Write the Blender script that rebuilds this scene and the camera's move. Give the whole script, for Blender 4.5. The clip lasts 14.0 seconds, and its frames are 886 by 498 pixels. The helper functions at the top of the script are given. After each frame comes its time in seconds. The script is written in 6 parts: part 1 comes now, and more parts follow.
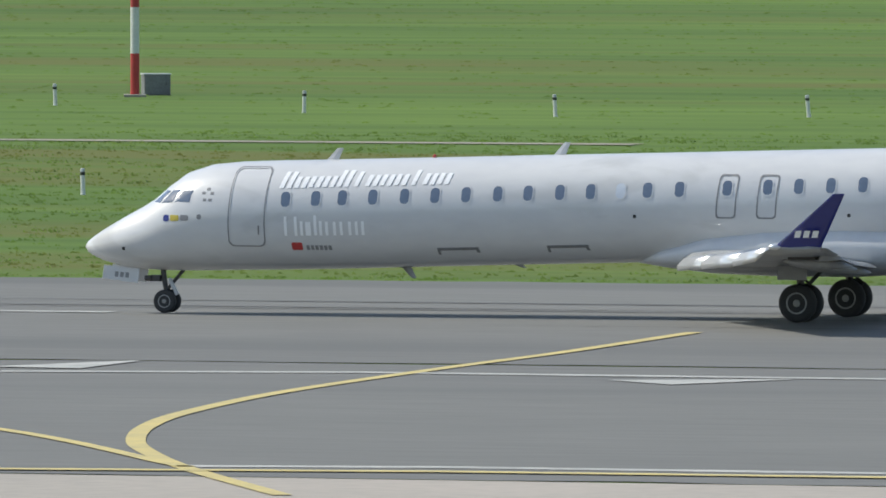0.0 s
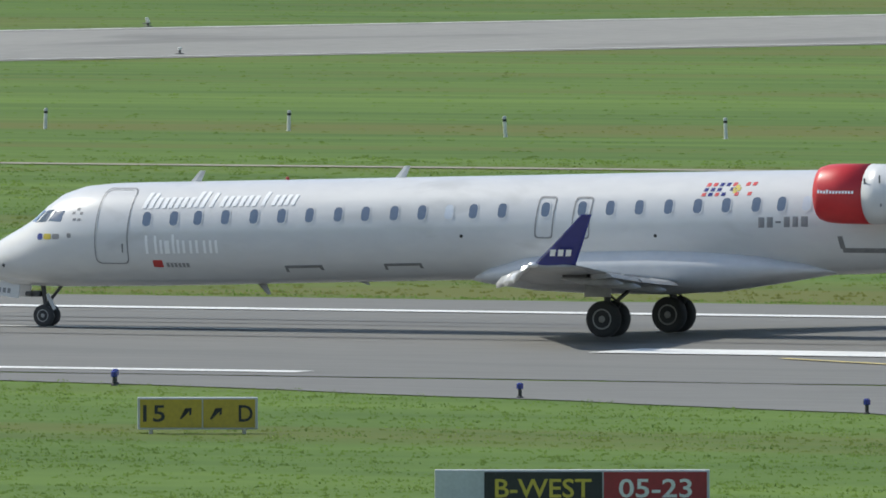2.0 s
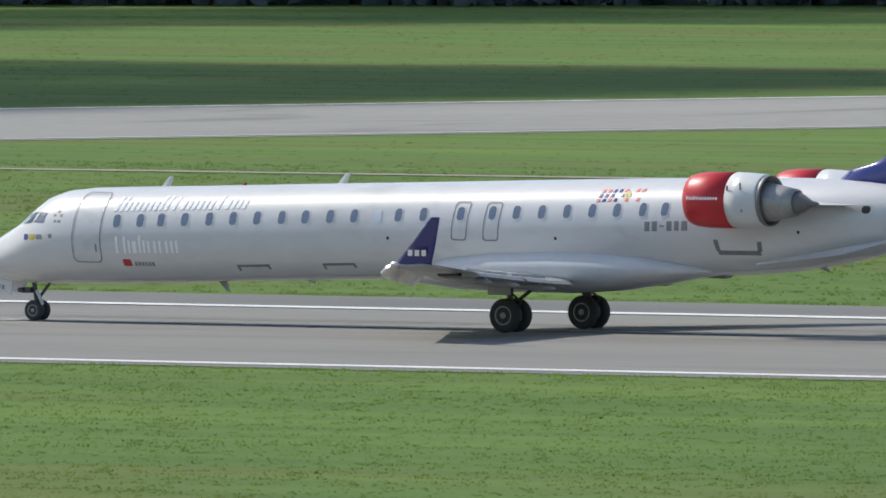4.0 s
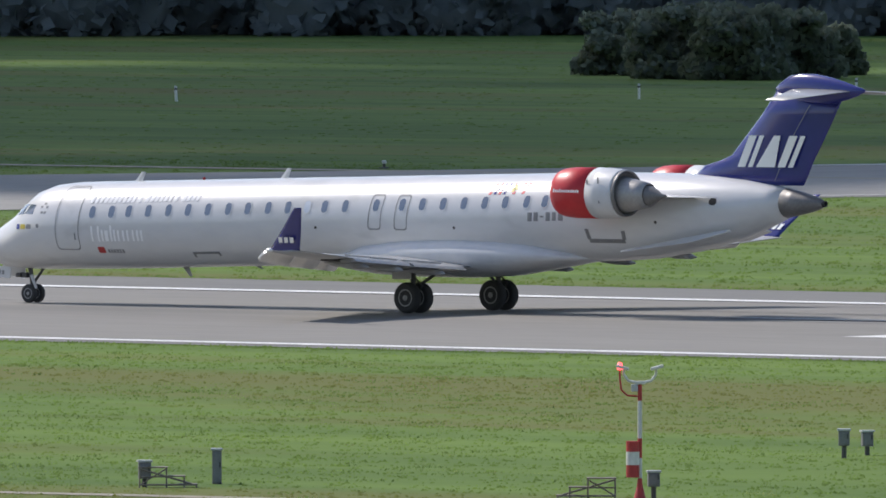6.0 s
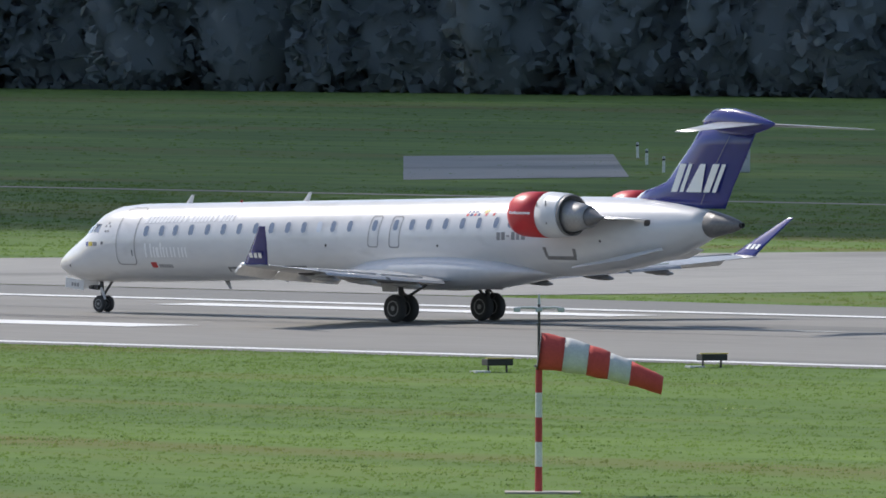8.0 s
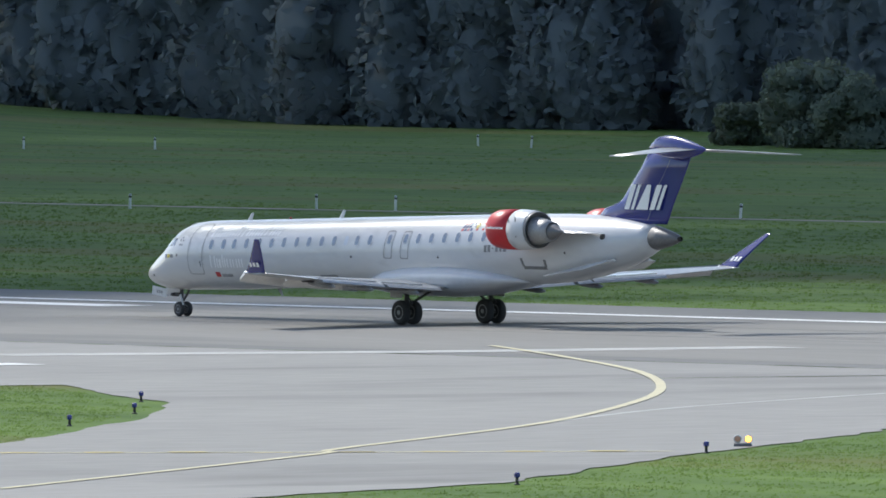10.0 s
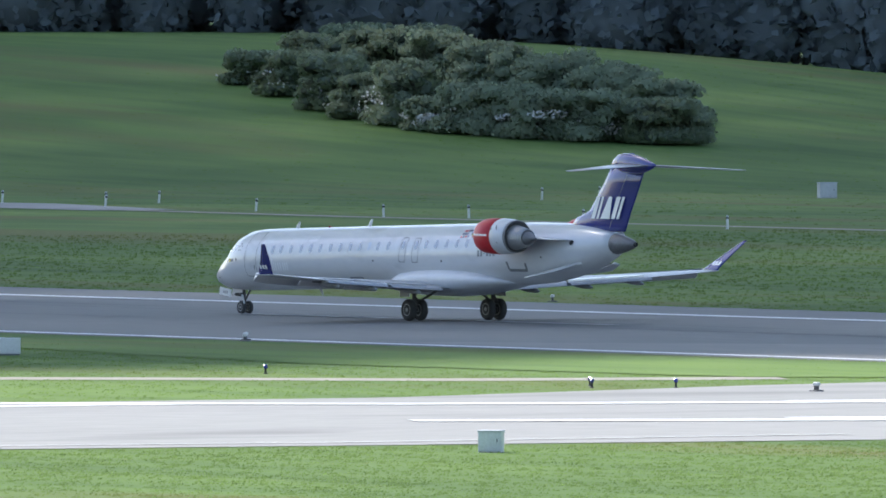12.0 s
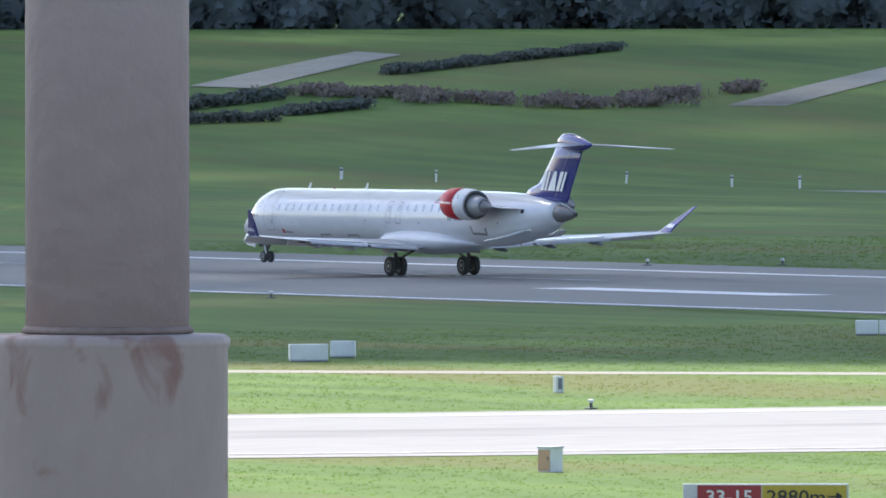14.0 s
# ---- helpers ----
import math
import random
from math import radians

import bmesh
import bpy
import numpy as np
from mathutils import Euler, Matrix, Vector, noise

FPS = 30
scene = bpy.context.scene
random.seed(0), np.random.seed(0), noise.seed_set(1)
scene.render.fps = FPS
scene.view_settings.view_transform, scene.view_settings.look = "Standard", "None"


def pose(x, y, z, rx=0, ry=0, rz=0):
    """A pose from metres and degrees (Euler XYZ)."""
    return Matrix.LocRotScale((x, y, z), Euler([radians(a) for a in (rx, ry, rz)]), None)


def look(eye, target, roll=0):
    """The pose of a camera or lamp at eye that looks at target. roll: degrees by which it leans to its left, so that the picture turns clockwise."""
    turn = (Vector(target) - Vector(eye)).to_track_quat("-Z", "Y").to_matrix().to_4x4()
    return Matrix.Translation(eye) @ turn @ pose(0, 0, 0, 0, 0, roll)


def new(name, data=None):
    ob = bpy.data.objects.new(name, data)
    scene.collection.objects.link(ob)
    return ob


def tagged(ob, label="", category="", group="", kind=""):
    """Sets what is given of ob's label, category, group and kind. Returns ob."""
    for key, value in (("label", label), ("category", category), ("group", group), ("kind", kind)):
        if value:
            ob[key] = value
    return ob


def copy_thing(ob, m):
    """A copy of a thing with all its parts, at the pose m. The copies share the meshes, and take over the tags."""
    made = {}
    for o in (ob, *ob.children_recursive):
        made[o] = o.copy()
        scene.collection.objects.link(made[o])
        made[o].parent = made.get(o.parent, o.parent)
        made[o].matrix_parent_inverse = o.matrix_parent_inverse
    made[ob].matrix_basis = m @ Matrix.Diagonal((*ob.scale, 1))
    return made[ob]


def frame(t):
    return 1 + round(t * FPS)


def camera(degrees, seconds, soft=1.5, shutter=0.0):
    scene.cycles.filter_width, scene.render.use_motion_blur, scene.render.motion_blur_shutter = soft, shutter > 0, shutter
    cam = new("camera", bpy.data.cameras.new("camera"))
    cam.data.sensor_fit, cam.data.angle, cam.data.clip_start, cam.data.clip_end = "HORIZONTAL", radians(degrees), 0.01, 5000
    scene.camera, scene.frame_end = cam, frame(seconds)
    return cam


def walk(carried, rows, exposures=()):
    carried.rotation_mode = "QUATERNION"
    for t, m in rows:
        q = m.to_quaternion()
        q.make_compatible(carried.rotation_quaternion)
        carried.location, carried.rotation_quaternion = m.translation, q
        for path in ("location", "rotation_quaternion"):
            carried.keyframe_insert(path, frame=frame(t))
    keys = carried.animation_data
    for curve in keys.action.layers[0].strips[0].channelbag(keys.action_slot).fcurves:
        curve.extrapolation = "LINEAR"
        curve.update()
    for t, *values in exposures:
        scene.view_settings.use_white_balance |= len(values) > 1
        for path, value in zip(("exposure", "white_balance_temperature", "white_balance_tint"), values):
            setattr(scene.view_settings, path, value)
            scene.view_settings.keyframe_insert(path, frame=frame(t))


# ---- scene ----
# camera: stands still on its eye and pans after the aircraft.
# rows: seconds, pan to the left, tilt, lean (degrees), the aircraft's nose along the runway (metres)
PASS = [
    (0, 18.3094, -1.7060, -0.022, -160.67), (0.5, 19.9727, -1.6535, -0.001, -176.66),
    (1, 21.6177, -1.5898, 0.027, -193.33), (1.5, 23.3638, -1.5653, -0.074, -210.63),
    (2, 25.1801, -1.5681, -0.035, -228.60), (2.5, 27.0068, -1.5025, -0.124, -247.24),
    (3, 28.8280, -1.4584, 0.070, -266.49), (3.2, 29.5835, -1.4697, 0.070, -274.52),
    (3.7, 31.4871, -1.4607, 0.070, -295.50), (4.25, 33.5901, -1.4484, 0.070, -319.71),
    (4.8, 35.6512, -1.4346, 0.070, -344.68), (5.3, 37.4514, -1.4216, 0.070, -367.62),
    (5.5, 38.1672, -1.3974, 0.070, -376.79), (6, 39.7990, -1.3551, -0.025, -399.69),
    (6.5, 41.2949, -1.3464, -0.164, -423.13), (7, 43.0271, -1.2921, -0.038, -447.24),
    (7.5, 44.7403, -1.2325, 0.121, -472.05), (7.7, 45.3808, -1.1988, 0.117, -482.45),
    (8.2, 47.0195, -1.1573, 0.109, -509.77), (8.75, 48.7947, -1.1111, 0.100, -541.33),
    (9.3, 50.4912, -1.0657, 0.091, -573.66), (9.8, 51.9320, -1.0263, 0.083, -603.01),
    (10, 52.4947, -0.9990, 0.080, -614.60), (10.5, 53.8347, -0.9627, 0.216, -643.22),
    (11, 54.9992, -0.9298, 0.318, -672.39), (11.5, 56.1650, -0.8756, 0.134, -702.07),
    (12, 57.3609, -0.8712, 0.086, -732.16), (12.5, 58.3314, -0.8866, 0.066, -762.59),
    (13, 59.4024, -0.8308, -0.187, -793.47), (13.5, 60.3526, -0.8702, -0.214, -824.78),
    (14, 61.3374, -0.8826, -0.060, -856.73)]
EYE = Vector((0, 0, 16.03))
RUNWAY_Y = 457.1
cam = camera(2.6253, 14.0, soft=1.7)


def aim(pan, tilt, lean):
    a, b = radians(pan), radians(tilt)
    way = Vector((-math.sin(a) * math.cos(b), math.cos(a) * math.cos(b), math.sin(b)))
    return look(EYE, EYE + 100 * way, lean)


walk(cam, [(t, aim(a, b, c)) for t, a, b, c, s in PASS],
     exposures=[(0, 0.0, 6500, 6), (3.2, -0.02, 6500, 6), (5.3, -0.03, 6450, 14), (7.7, 0.0, 6400, 13), (9.8, 0.1, 6150, 9), (10.6, 0.25, 6100, 9), (11, 0.36, 6050, 11), (11.5, 0.54, 6050, 11), (12, 0.74, 6100, 11), (12.6, 0.82, 6150, 12), (14, 1.02, 6300, 15)])

# ---- light ----
world = bpy.data.worlds.new("sky")
scene.world = world
world.use_nodes = True
sky = world.node_tree.nodes.new("ShaderNodeTexSky")
sky.sky_type, sky.sun_disc = "NISHITA", False
sky.sun_elevation, sky.sun_rotation = radians(45), radians(-90)
back = world.node_tree.nodes["Background"]
world.node_tree.links.new(sky.outputs[0], back.inputs[0])
back.inputs[1].default_value = 0.145
sun = new("sun", bpy.data.lights.new("sun", "SUN"))
sun.data.energy, sun.data.angle, sun.data.color = 4.2, radians(0.55), (1.0, 0.95, 0.87)
sun.matrix_world = look((-100, 3, 102), (0, 0, 0))


# ---- materials ----
def mat(name, c1, c2=None, scale=1.0, rough=0.6, metal=0.0, bump=0.0, fine=None, stretch=(1, 1, 1), coat=0.0, glow=0.0,
        vary=0.0, island=False, spec=0.5, thin=0.0, clear=0.0, patch=None):
    """Two tones mixed by noise of two sizes, with relief; vary: change from object to object (or island to island)."""
    m = bpy.data.materials.new(name)
    m.use_nodes = True
    nt = m.node_tree
    b = nt.nodes["Principled BSDF"]
    b.inputs["Roughness"].default_value = rough
    b.inputs["Metallic"].default_value = metal
    b.inputs["Coat Weight"].default_value = coat
    b.inputs["Coat Roughness"].default_value = 0.12
    b.inputs["Specular IOR Level"].default_value = spec
    c2 = c2 or tuple(x * 0.86 for x in c1)
    tc = nt.nodes.new("ShaderNodeTexCoord")
    mp = nt.nodes.new("ShaderNodeMapping")
    mp.inputs["Scale"].default_value = stretch
    nt.links.new(tc.outputs["Object"], mp.inputs[0])
    n1 = nt.nodes.new("ShaderNodeTexNoise")
    n1.inputs["Scale"].default_value, n1.inputs["Detail"].default_value = scale, 5
    n2 = nt.nodes.new("ShaderNodeTexNoise")
    n2.inputs["Scale"].default_value, n2.inputs["Detail"].default_value = fine or scale * 9, 4
    for n in (n1, n2):
        nt.links.new(mp.outputs[0], n.inputs["Vector"])
    add = nt.nodes.new("ShaderNodeMath")
    add.operation = "ADD"
    nt.links.new(n1.outputs[0], add.inputs[0])
    nt.links.new(n2.outputs[0], add.inputs[1])
    mr = nt.nodes.new("ShaderNodeMapRange")
    mr.inputs[1].default_value, mr.inputs[2].default_value = 0.7, 1.3
    nt.links.new(add.outputs[0], mr.inputs[0])
    mix = nt.nodes.new("ShaderNodeMix")
    mix.data_type = "RGBA"
    mix.inputs[6].default_value, mix.inputs[7].default_value = (*c1, 1), (*c2, 1)
    nt.links.new(mr.outputs[0], mix.inputs[0])
    col = mix.outputs[2]
    if patch:  # broad streaks of another tone: colour, size, share
        n3 = nt.nodes.new("ShaderNodeTexNoise")
        n3.inputs["Scale"].default_value, n3.inputs["Detail"].default_value = patch[1], 6
        n3.inputs["Distortion"].default_value = 0.6
        nt.links.new(mp.outputs[0], n3.inputs["Vector"])
        m3 = nt.nodes.new("ShaderNodeMapRange")
        m3.inputs[1].default_value, m3.inputs[2].default_value = 0.62 - patch[2], 0.72 - patch[2] * 0.6
        nt.links.new(n3.outputs[0], m3.inputs[0])
        x3 = nt.nodes.new("ShaderNodeMix")
        x3.data_type = "RGBA"
        x3.inputs[7].default_value = (*patch[0], 1)
        nt.links.new(m3.outputs[0], x3.inputs[0])
        nt.links.new(col, x3.inputs[6])
        col = x3.outputs[2]
    if vary:
        g = nt.nodes.new("ShaderNodeNewGeometry" if island else "ShaderNodeObjectInfo")
        m2 = nt.nodes.new("ShaderNodeMapRange")
        m2.inputs[3].default_value, m2.inputs[4].default_value = 1 - vary, 1 + vary
        nt.links.new(g.outputs["Random Per Island" if island else "Random"], m2.inputs[0])
        hs = nt.nodes.new("ShaderNodeHueSaturation")
        nt.links.new(m2.outputs[0], hs.inputs["Value"])
        nt.links.new(col, hs.inputs["Color"])
        col = hs.outputs[0]
    nt.links.new(col, b.inputs["Base Color"])
    if bump:
        bp = nt.nodes.new("ShaderNodeBump")
        bp.inputs["Strength"].default_value, bp.inputs["Distance"].default_value = bump, 0.02
        nt.links.new(n2.outputs[0], bp.inputs["Height"])
        nt.links.new(bp.outputs[0], b.inputs["Normal"])
    out = nt.nodes["Material Output"]
    if thin:  # light that comes through a leaf
        tl = nt.nodes.new("ShaderNodeBsdfTranslucent")
        nt.links.new(col, tl.inputs[0])
        ms = nt.nodes.new("ShaderNodeMixShader")
        ms.inputs[0].default_value = thin
        nt.links.new(b.outputs[0], ms.inputs[1])
        nt.links.new(tl.outputs[0], ms.inputs[2])
        nt.links.new(ms.outputs[0], out.inputs[0])
    if clear:  # a thin cloud lets part of the sun through
        tp = nt.nodes.new("ShaderNodeBsdfTransparent")
        ms = nt.nodes.new("ShaderNodeMixShader")
        ms.inputs[0].default_value = clear
        nt.links.new(b.outputs[0], ms.inputs[1])
        nt.links.new(tp.outputs[0], ms.inputs[2])
        nt.links.new(ms.outputs[0], out.inputs[0])
    if glow:
        b.inputs["Emission Color"].default_value = (*c1, 1)
        b.inputs["Emission Strength"].default_value = glow
    return m


M = {}
M["asphalt"] = mat("asphalt", (0.178, 0.175, 0.163), (0.141, 0.139, 0.131), 0.05, 0.85, bump=0.1, fine=1.3, stretch=(0.25, 1, 1), patch=((0.128, 0.127, 0.122), 0.06, 0.06))
M["asphalt_pale"] = mat("pale_asphalt", (0.289, 0.278, 0.256), (0.218, 0.213, 0.196), 0.04, 0.85, bump=0.1, fine=1.1, stretch=(1, 0.35, 1), patch=((0.169, 0.164, 0.153), 0.08, 0.06))
M["asphalt_worn"] = mat("worn_asphalt", (0.232, 0.221, 0.198), (0.182, 0.174, 0.158), 0.06, 0.85, bump=0.1, fine=1.3, stretch=(0.2, 1, 1), patch=((0.155, 0.15, 0.14), 0.09, 0.07))
M["step_steel"] = mat("weathered_step_steel", (0.25, 0.205, 0.175), (0.18, 0.155, 0.135), 2.0, 0.7)
M["concrete"] = mat("concrete", (0.42, 0.37, 0.32), (0.33, 0.30, 0.26), 0.08, 0.85, fine=1.7, bump=0.1)
M["dirt"] = mat("dirt_track", (0.34, 0.31, 0.25), (0.25, 0.23, 0.18), 0.2, 0.95, fine=2.5)
M["rubber_marks"] = mat("rubber_marks", (0.085, 0.085, 0.085), (0.12, 0.12, 0.12), 0.03, 0.8, stretch=(0.1, 1, 1))
M["white_line"] = mat("white_line", (0.82, 0.82, 0.80), (0.60, 0.60, 0.58), 0.4, 0.7, fine=3.0)
M["worn_line"] = mat("worn_white_line", (0.52, 0.51, 0.48), (0.33, 0.33, 0.31), 0.4, 0.8, fine=3.0)
M["yellow_line"] = mat("yellow_line", (0.62, 0.50, 0.19), (0.46, 0.39, 0.19), 0.5, 0.8, fine=3.0)
M["grass"] = mat("grass", (0.133, 0.208, 0.044), (0.070, 0.126, 0.031), 0.035, 0.95, spec=0.15, fine=0.22, stretch=(0.22, 1, 1), bump=0.6, patch=((0.127, 0.142, 0.041), 0.05, 0.10))
M["clump"] = mat("grass_clumps", (0.181, 0.274, 0.057), (0.088, 0.157, 0.037), 0.20, 0.85, spec=0.15, fine=0.9, patch=((0.226, 0.277, 0.096), 0.33, 0.02), vary=0.16, island=True, thin=0.45)
M["blade"] = mat("grass_blades", (0.164, 0.256, 0.050), (0.093, 0.163, 0.036), 0.035, 0.85, spec=0.15, fine=0.22, stretch=(0.22, 1, 1), patch=((0.156, 0.175, 0.047), 0.05, 0.10), vary=0.12, island=True, thin=0.45)
M["pale_yellow_line"] = mat("faded_yellow_line", (0.62, 0.56, 0.36), (0.50, 0.46, 0.32), 0.5, 0.8, fine=3.0)
# far leaves paled towards blue-grey: distance haze is put into their colour
M["hazed_leaf_far"] = mat("hazed_woodland_leaves", (0.30, 0.335, 0.335), (0.25, 0.285, 0.285), 0.03, 0.95, fine=0.12, vary=0.03, island=True, thin=0.5, spec=0.05)
M["leaf"] = mat("bush_leaves", (0.325, 0.38, 0.25), (0.27, 0.32, 0.215), 0.3, 0.9, vary=0.12, island=True, thin=0.45, spec=0.1)
M["thicket_leaf"] = mat("thicket_leaves", (0.255, 0.30, 0.22), (0.205, 0.245, 0.185), 0.3, 0.9, vary=0.15, island=True, thin=0.4, spec=0.1)
M["hedge_leaf"] = mat("hedge_leaves", (0.165, 0.18, 0.155), (0.135, 0.15, 0.13), 0.3, 0.9, vary=0.18, island=True, thin=0.35, spec=0.1)
M["brown_leaf"] = mat("brown_leaves", (0.30, 0.245, 0.21), (0.24, 0.20, 0.17), 0.3, 0.9, vary=0.2, island=True, thin=0.4, spec=0.1)
M["blossom"] = mat("white_blossom", (0.80, 0.78, 0.74), (0.66, 0.66, 0.62), 0.8, 0.8, thin=0.3, vary=0.15, island=True)
M["bark"] = mat("bark", (0.13, 0.12, 0.10), (0.09, 0.085, 0.07), 1.5, 0.9, bump=0.4)
M["white_paint"] = mat("white_aircraft_paint", (0.665, 0.665, 0.665), (0.605, 0.605, 0.615), 0.35, 0.32, fine=2.6, coat=0.55, patch=((0.54, 0.54, 0.54), 0.5, 0.02), stretch=(0.6, 1, 1.6))
M["fairing_paint"] = mat("fairing_paint", (0.64, 0.645, 0.655), (0.58, 0.585, 0.60), 0.4, 0.36, fine=3.0, coat=0.3)
M["grey_paint"] = mat("grey_wing_paint", (0.40, 0.405, 0.41), (0.30, 0.305, 0.31), 0.6, 0.32, fine=4.0, patch=((0.24, 0.235, 0.23), 0.7, 0.03))
M["slat_metal"] = mat("bare_leading_edge", (0.78, 0.78, 0.78), (0.66, 0.66, 0.66), 0.8, 0.28, metal=0.7)
M["blue_paint"] = mat("dark_blue_paint", (0.020, 0.027, 0.205), (0.017, 0.023, 0.18), 0.5, 0.22, coat=0.6)
M["red_paint"] = mat("red_paint", (0.62, 0.030, 0.036), (0.54, 0.026, 0.032), 0.6, 0.42, coat=0.1)
M["white_mark"] = mat("white_marking", (0.97, 0.97, 0.97), (0.95, 0.95, 0.95), 1.0, 0.12, coat=1.0)
M["pale_mark"] = mat("pale_marking", (0.86, 0.86, 0.88), (0.82, 0.82, 0.84), 1.0, 0.3)
M["dark_mark"] = mat("dark_marking", (0.22, 0.22, 0.23), (0.27, 0.27, 0.28), 1.0, 0.5)
M["seam"] = mat("door_outline_paint", (0.20, 0.20, 0.21), (0.27, 0.27, 0.28), 1.0, 0.5)
M["glass"] = mat("dark_window_glass", (0.095, 0.125, 0.18), (0.12, 0.15, 0.21), 1.0, 0.10, coat=1.0)
M["glass"].node_tree.nodes["Principled BSDF"].inputs["Coat IOR"].default_value = 1.9
M["hatch_grey"] = mat("hatch_grey", (0.17, 0.17, 0.175), (0.24, 0.24, 0.24), 1.5, 0.5)
M["blind"] = mat("pale_window_blind", (0.55, 0.60, 0.68), (0.62, 0.66, 0.72), 1.0, 0.2)
M["exhaust"] = mat("exhaust_metal", (0.42, 0.41, 0.40), (0.30, 0.29, 0.28), 1.2, 0.45, metal=0.4)
M["nozzle"] = mat("dark_nozzle", (0.16, 0.155, 0.155), (0.22, 0.215, 0.21), 1.5, 0.48, metal=0.3)
M["steel"] = mat("steel", (0.50, 0.51, 0.52), (0.40, 0.41, 0.42), 1.0, 0.35, metal=0.8)
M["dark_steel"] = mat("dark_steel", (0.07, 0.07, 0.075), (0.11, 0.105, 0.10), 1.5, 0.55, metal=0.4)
M["tyre"] = mat("tyre_rubber", (0.034, 0.034, 0.036), (0.048, 0.048, 0.048), 3.0, 0.8)
M["rim"] = mat("wheel_rim", (0.36, 0.36, 0.35), (0.27, 0.27, 0.26), 3.0, 0.5)
M["white_plain"] = mat("white_paint", (0.74, 0.74, 0.72), (0.58, 0.58, 0.55), 1.5, 0.55)
M["red_plain"] = mat("red_warning_paint", (0.50, 0.045, 0.045), (0.38, 0.04, 0.04), 1.0, 0.55)
M["grey_box"] = mat("grey_cabinet_paint", (0.22, 0.22, 0.23), (0.15, 0.15, 0.16), 1.5, 0.6)
M["pale_box"] = mat("pale_cabinet_paint", (0.55, 0.56, 0.57), (0.44, 0.45, 0.46), 1.5, 0.6)
M["black"] = mat("black_paint", (0.020, 0.020, 0.021), (0.035, 0.035, 0.035), 2.0, 0.6)
M["sign_yellow"] = mat("sign_yellow", (0.50, 0.36, 0.035), (0.38, 0.28, 0.035), 1.2, 0.5)
M["sign_red"] = mat("sign_red", (0.34, 0.028, 0.036), (0.25, 0.025, 0.03), 1.2, 0.5)
M["letter_yellow"] = mat("letter_yellow", (0.60, 0.47, 0.06), (0.50, 0.40, 0.06), 2.0, 0.5)
M["blue_glass"] = mat("blue_lamp_glass", (0.01, 0.02, 0.26), (0.015, 0.025, 0.20), 3.0, 0.15, coat=1.0)
M["amber"] = mat("amber_lamp", (1.0, 0.42, 0.05), (1.0, 0.42, 0.05), 1.0, 0.4, glow=6.0)
M["red_lamp"] = mat("red_lamp", (1.0, 0.09, 0.10), (1.0, 0.09, 0.10), 1.0, 0.4, glow=3.0)
M["orange_box"] = mat("faded_orange_paint", (0.60, 0.33, 0.20), (0.48, 0.30, 0.20), 3.0, 0.7)
M["sock_red"] = mat("red_windsock_cloth", (0.60, 0.085, 0.070), (0.48, 0.065, 0.055), 2.0, 0.85)
M["sock_white"] = mat("white_windsock_cloth", (0.66, 0.66, 0.63), (0.52, 0.52, 0.50), 2.0, 0.85)
M["yellow_plate"] = mat("yellow_plate", (0.55, 0.42, 0.06), (0.45, 0.35, 0.06), 2.0, 0.6)
M["post_paint"] = mat("grey_post_paint", (0.385, 0.305, 0.28), (0.35, 0.275, 0.255), 3.0, 0.6, bump=0.2, fine=30)
M["rusty_paint"] = mat("rusting_cream_paint", (0.385, 0.305, 0.262), (0.335, 0.265, 0.23), 3.0, 0.6, bump=0.2, fine=30, stretch=(1, 1, 0.6), patch=((0.25, 0.15, 0.12), 20.0, 0.0))


def rust_from(m, top, reach, most):
    """More rust towards the upper rim of the sleeve."""
    nt = m.node_tree
    noise = next(n for n in nt.nodes if n.type == "TEX_NOISE" and abs(n.inputs["Scale"].default_value - 20.0) < 1e-4)
    target = noise.outputs[0].links[0].to_socket
    xyz = nt.nodes.new("ShaderNodeSeparateXYZ")
    nt.links.new(next(n for n in nt.nodes if n.type == "TEX_COORD").outputs["Object"], xyz.inputs[0])
    near = nt.nodes.new("ShaderNodeMapRange")
    near.inputs[1].default_value, near.inputs[2].default_value, near.inputs[4].default_value = top - reach, top, most
    nt.links.new(xyz.outputs[2], near.inputs[0])
    both = nt.nodes.new("ShaderNodeMath")
    nt.links.new(noise.outputs[0], both.inputs[0])
    nt.links.new(near.outputs[0], both.inputs[1])
    nt.links.new(both.outputs[0], target)


rust_from(M["rusty_paint"], 15.635, 0.10, 0.12)
M["rust"] = mat("rust", (0.20, 0.135, 0.11), (0.27, 0.20, 0.17), 18.0, 0.9, fine=90)
M["cloud"] = mat("cloud", (0.9, 0.9, 0.9), (0.86, 0.86, 0.86), 0.01, 1.0, clear=0.49)


# ---- mesh tools ----
def link(name, bm, material, parent=None, label="", smooth=False):
    me = bpy.data.meshes.new(name)
    bm.to_mesh(me)
    bm.free()
    me.materials.append(material)
    if smooth:
        me.polygons.foreach_set("use_smooth", [True] * len(me.polygons))
    ob = new(name, me)
    if parent:
        ob.parent = parent
    if label:
        ob["label"] = label
    return ob


def part(name, bm, material, parent, label="", smooth=False):
    return link(name, bm, material, parent, label, smooth)


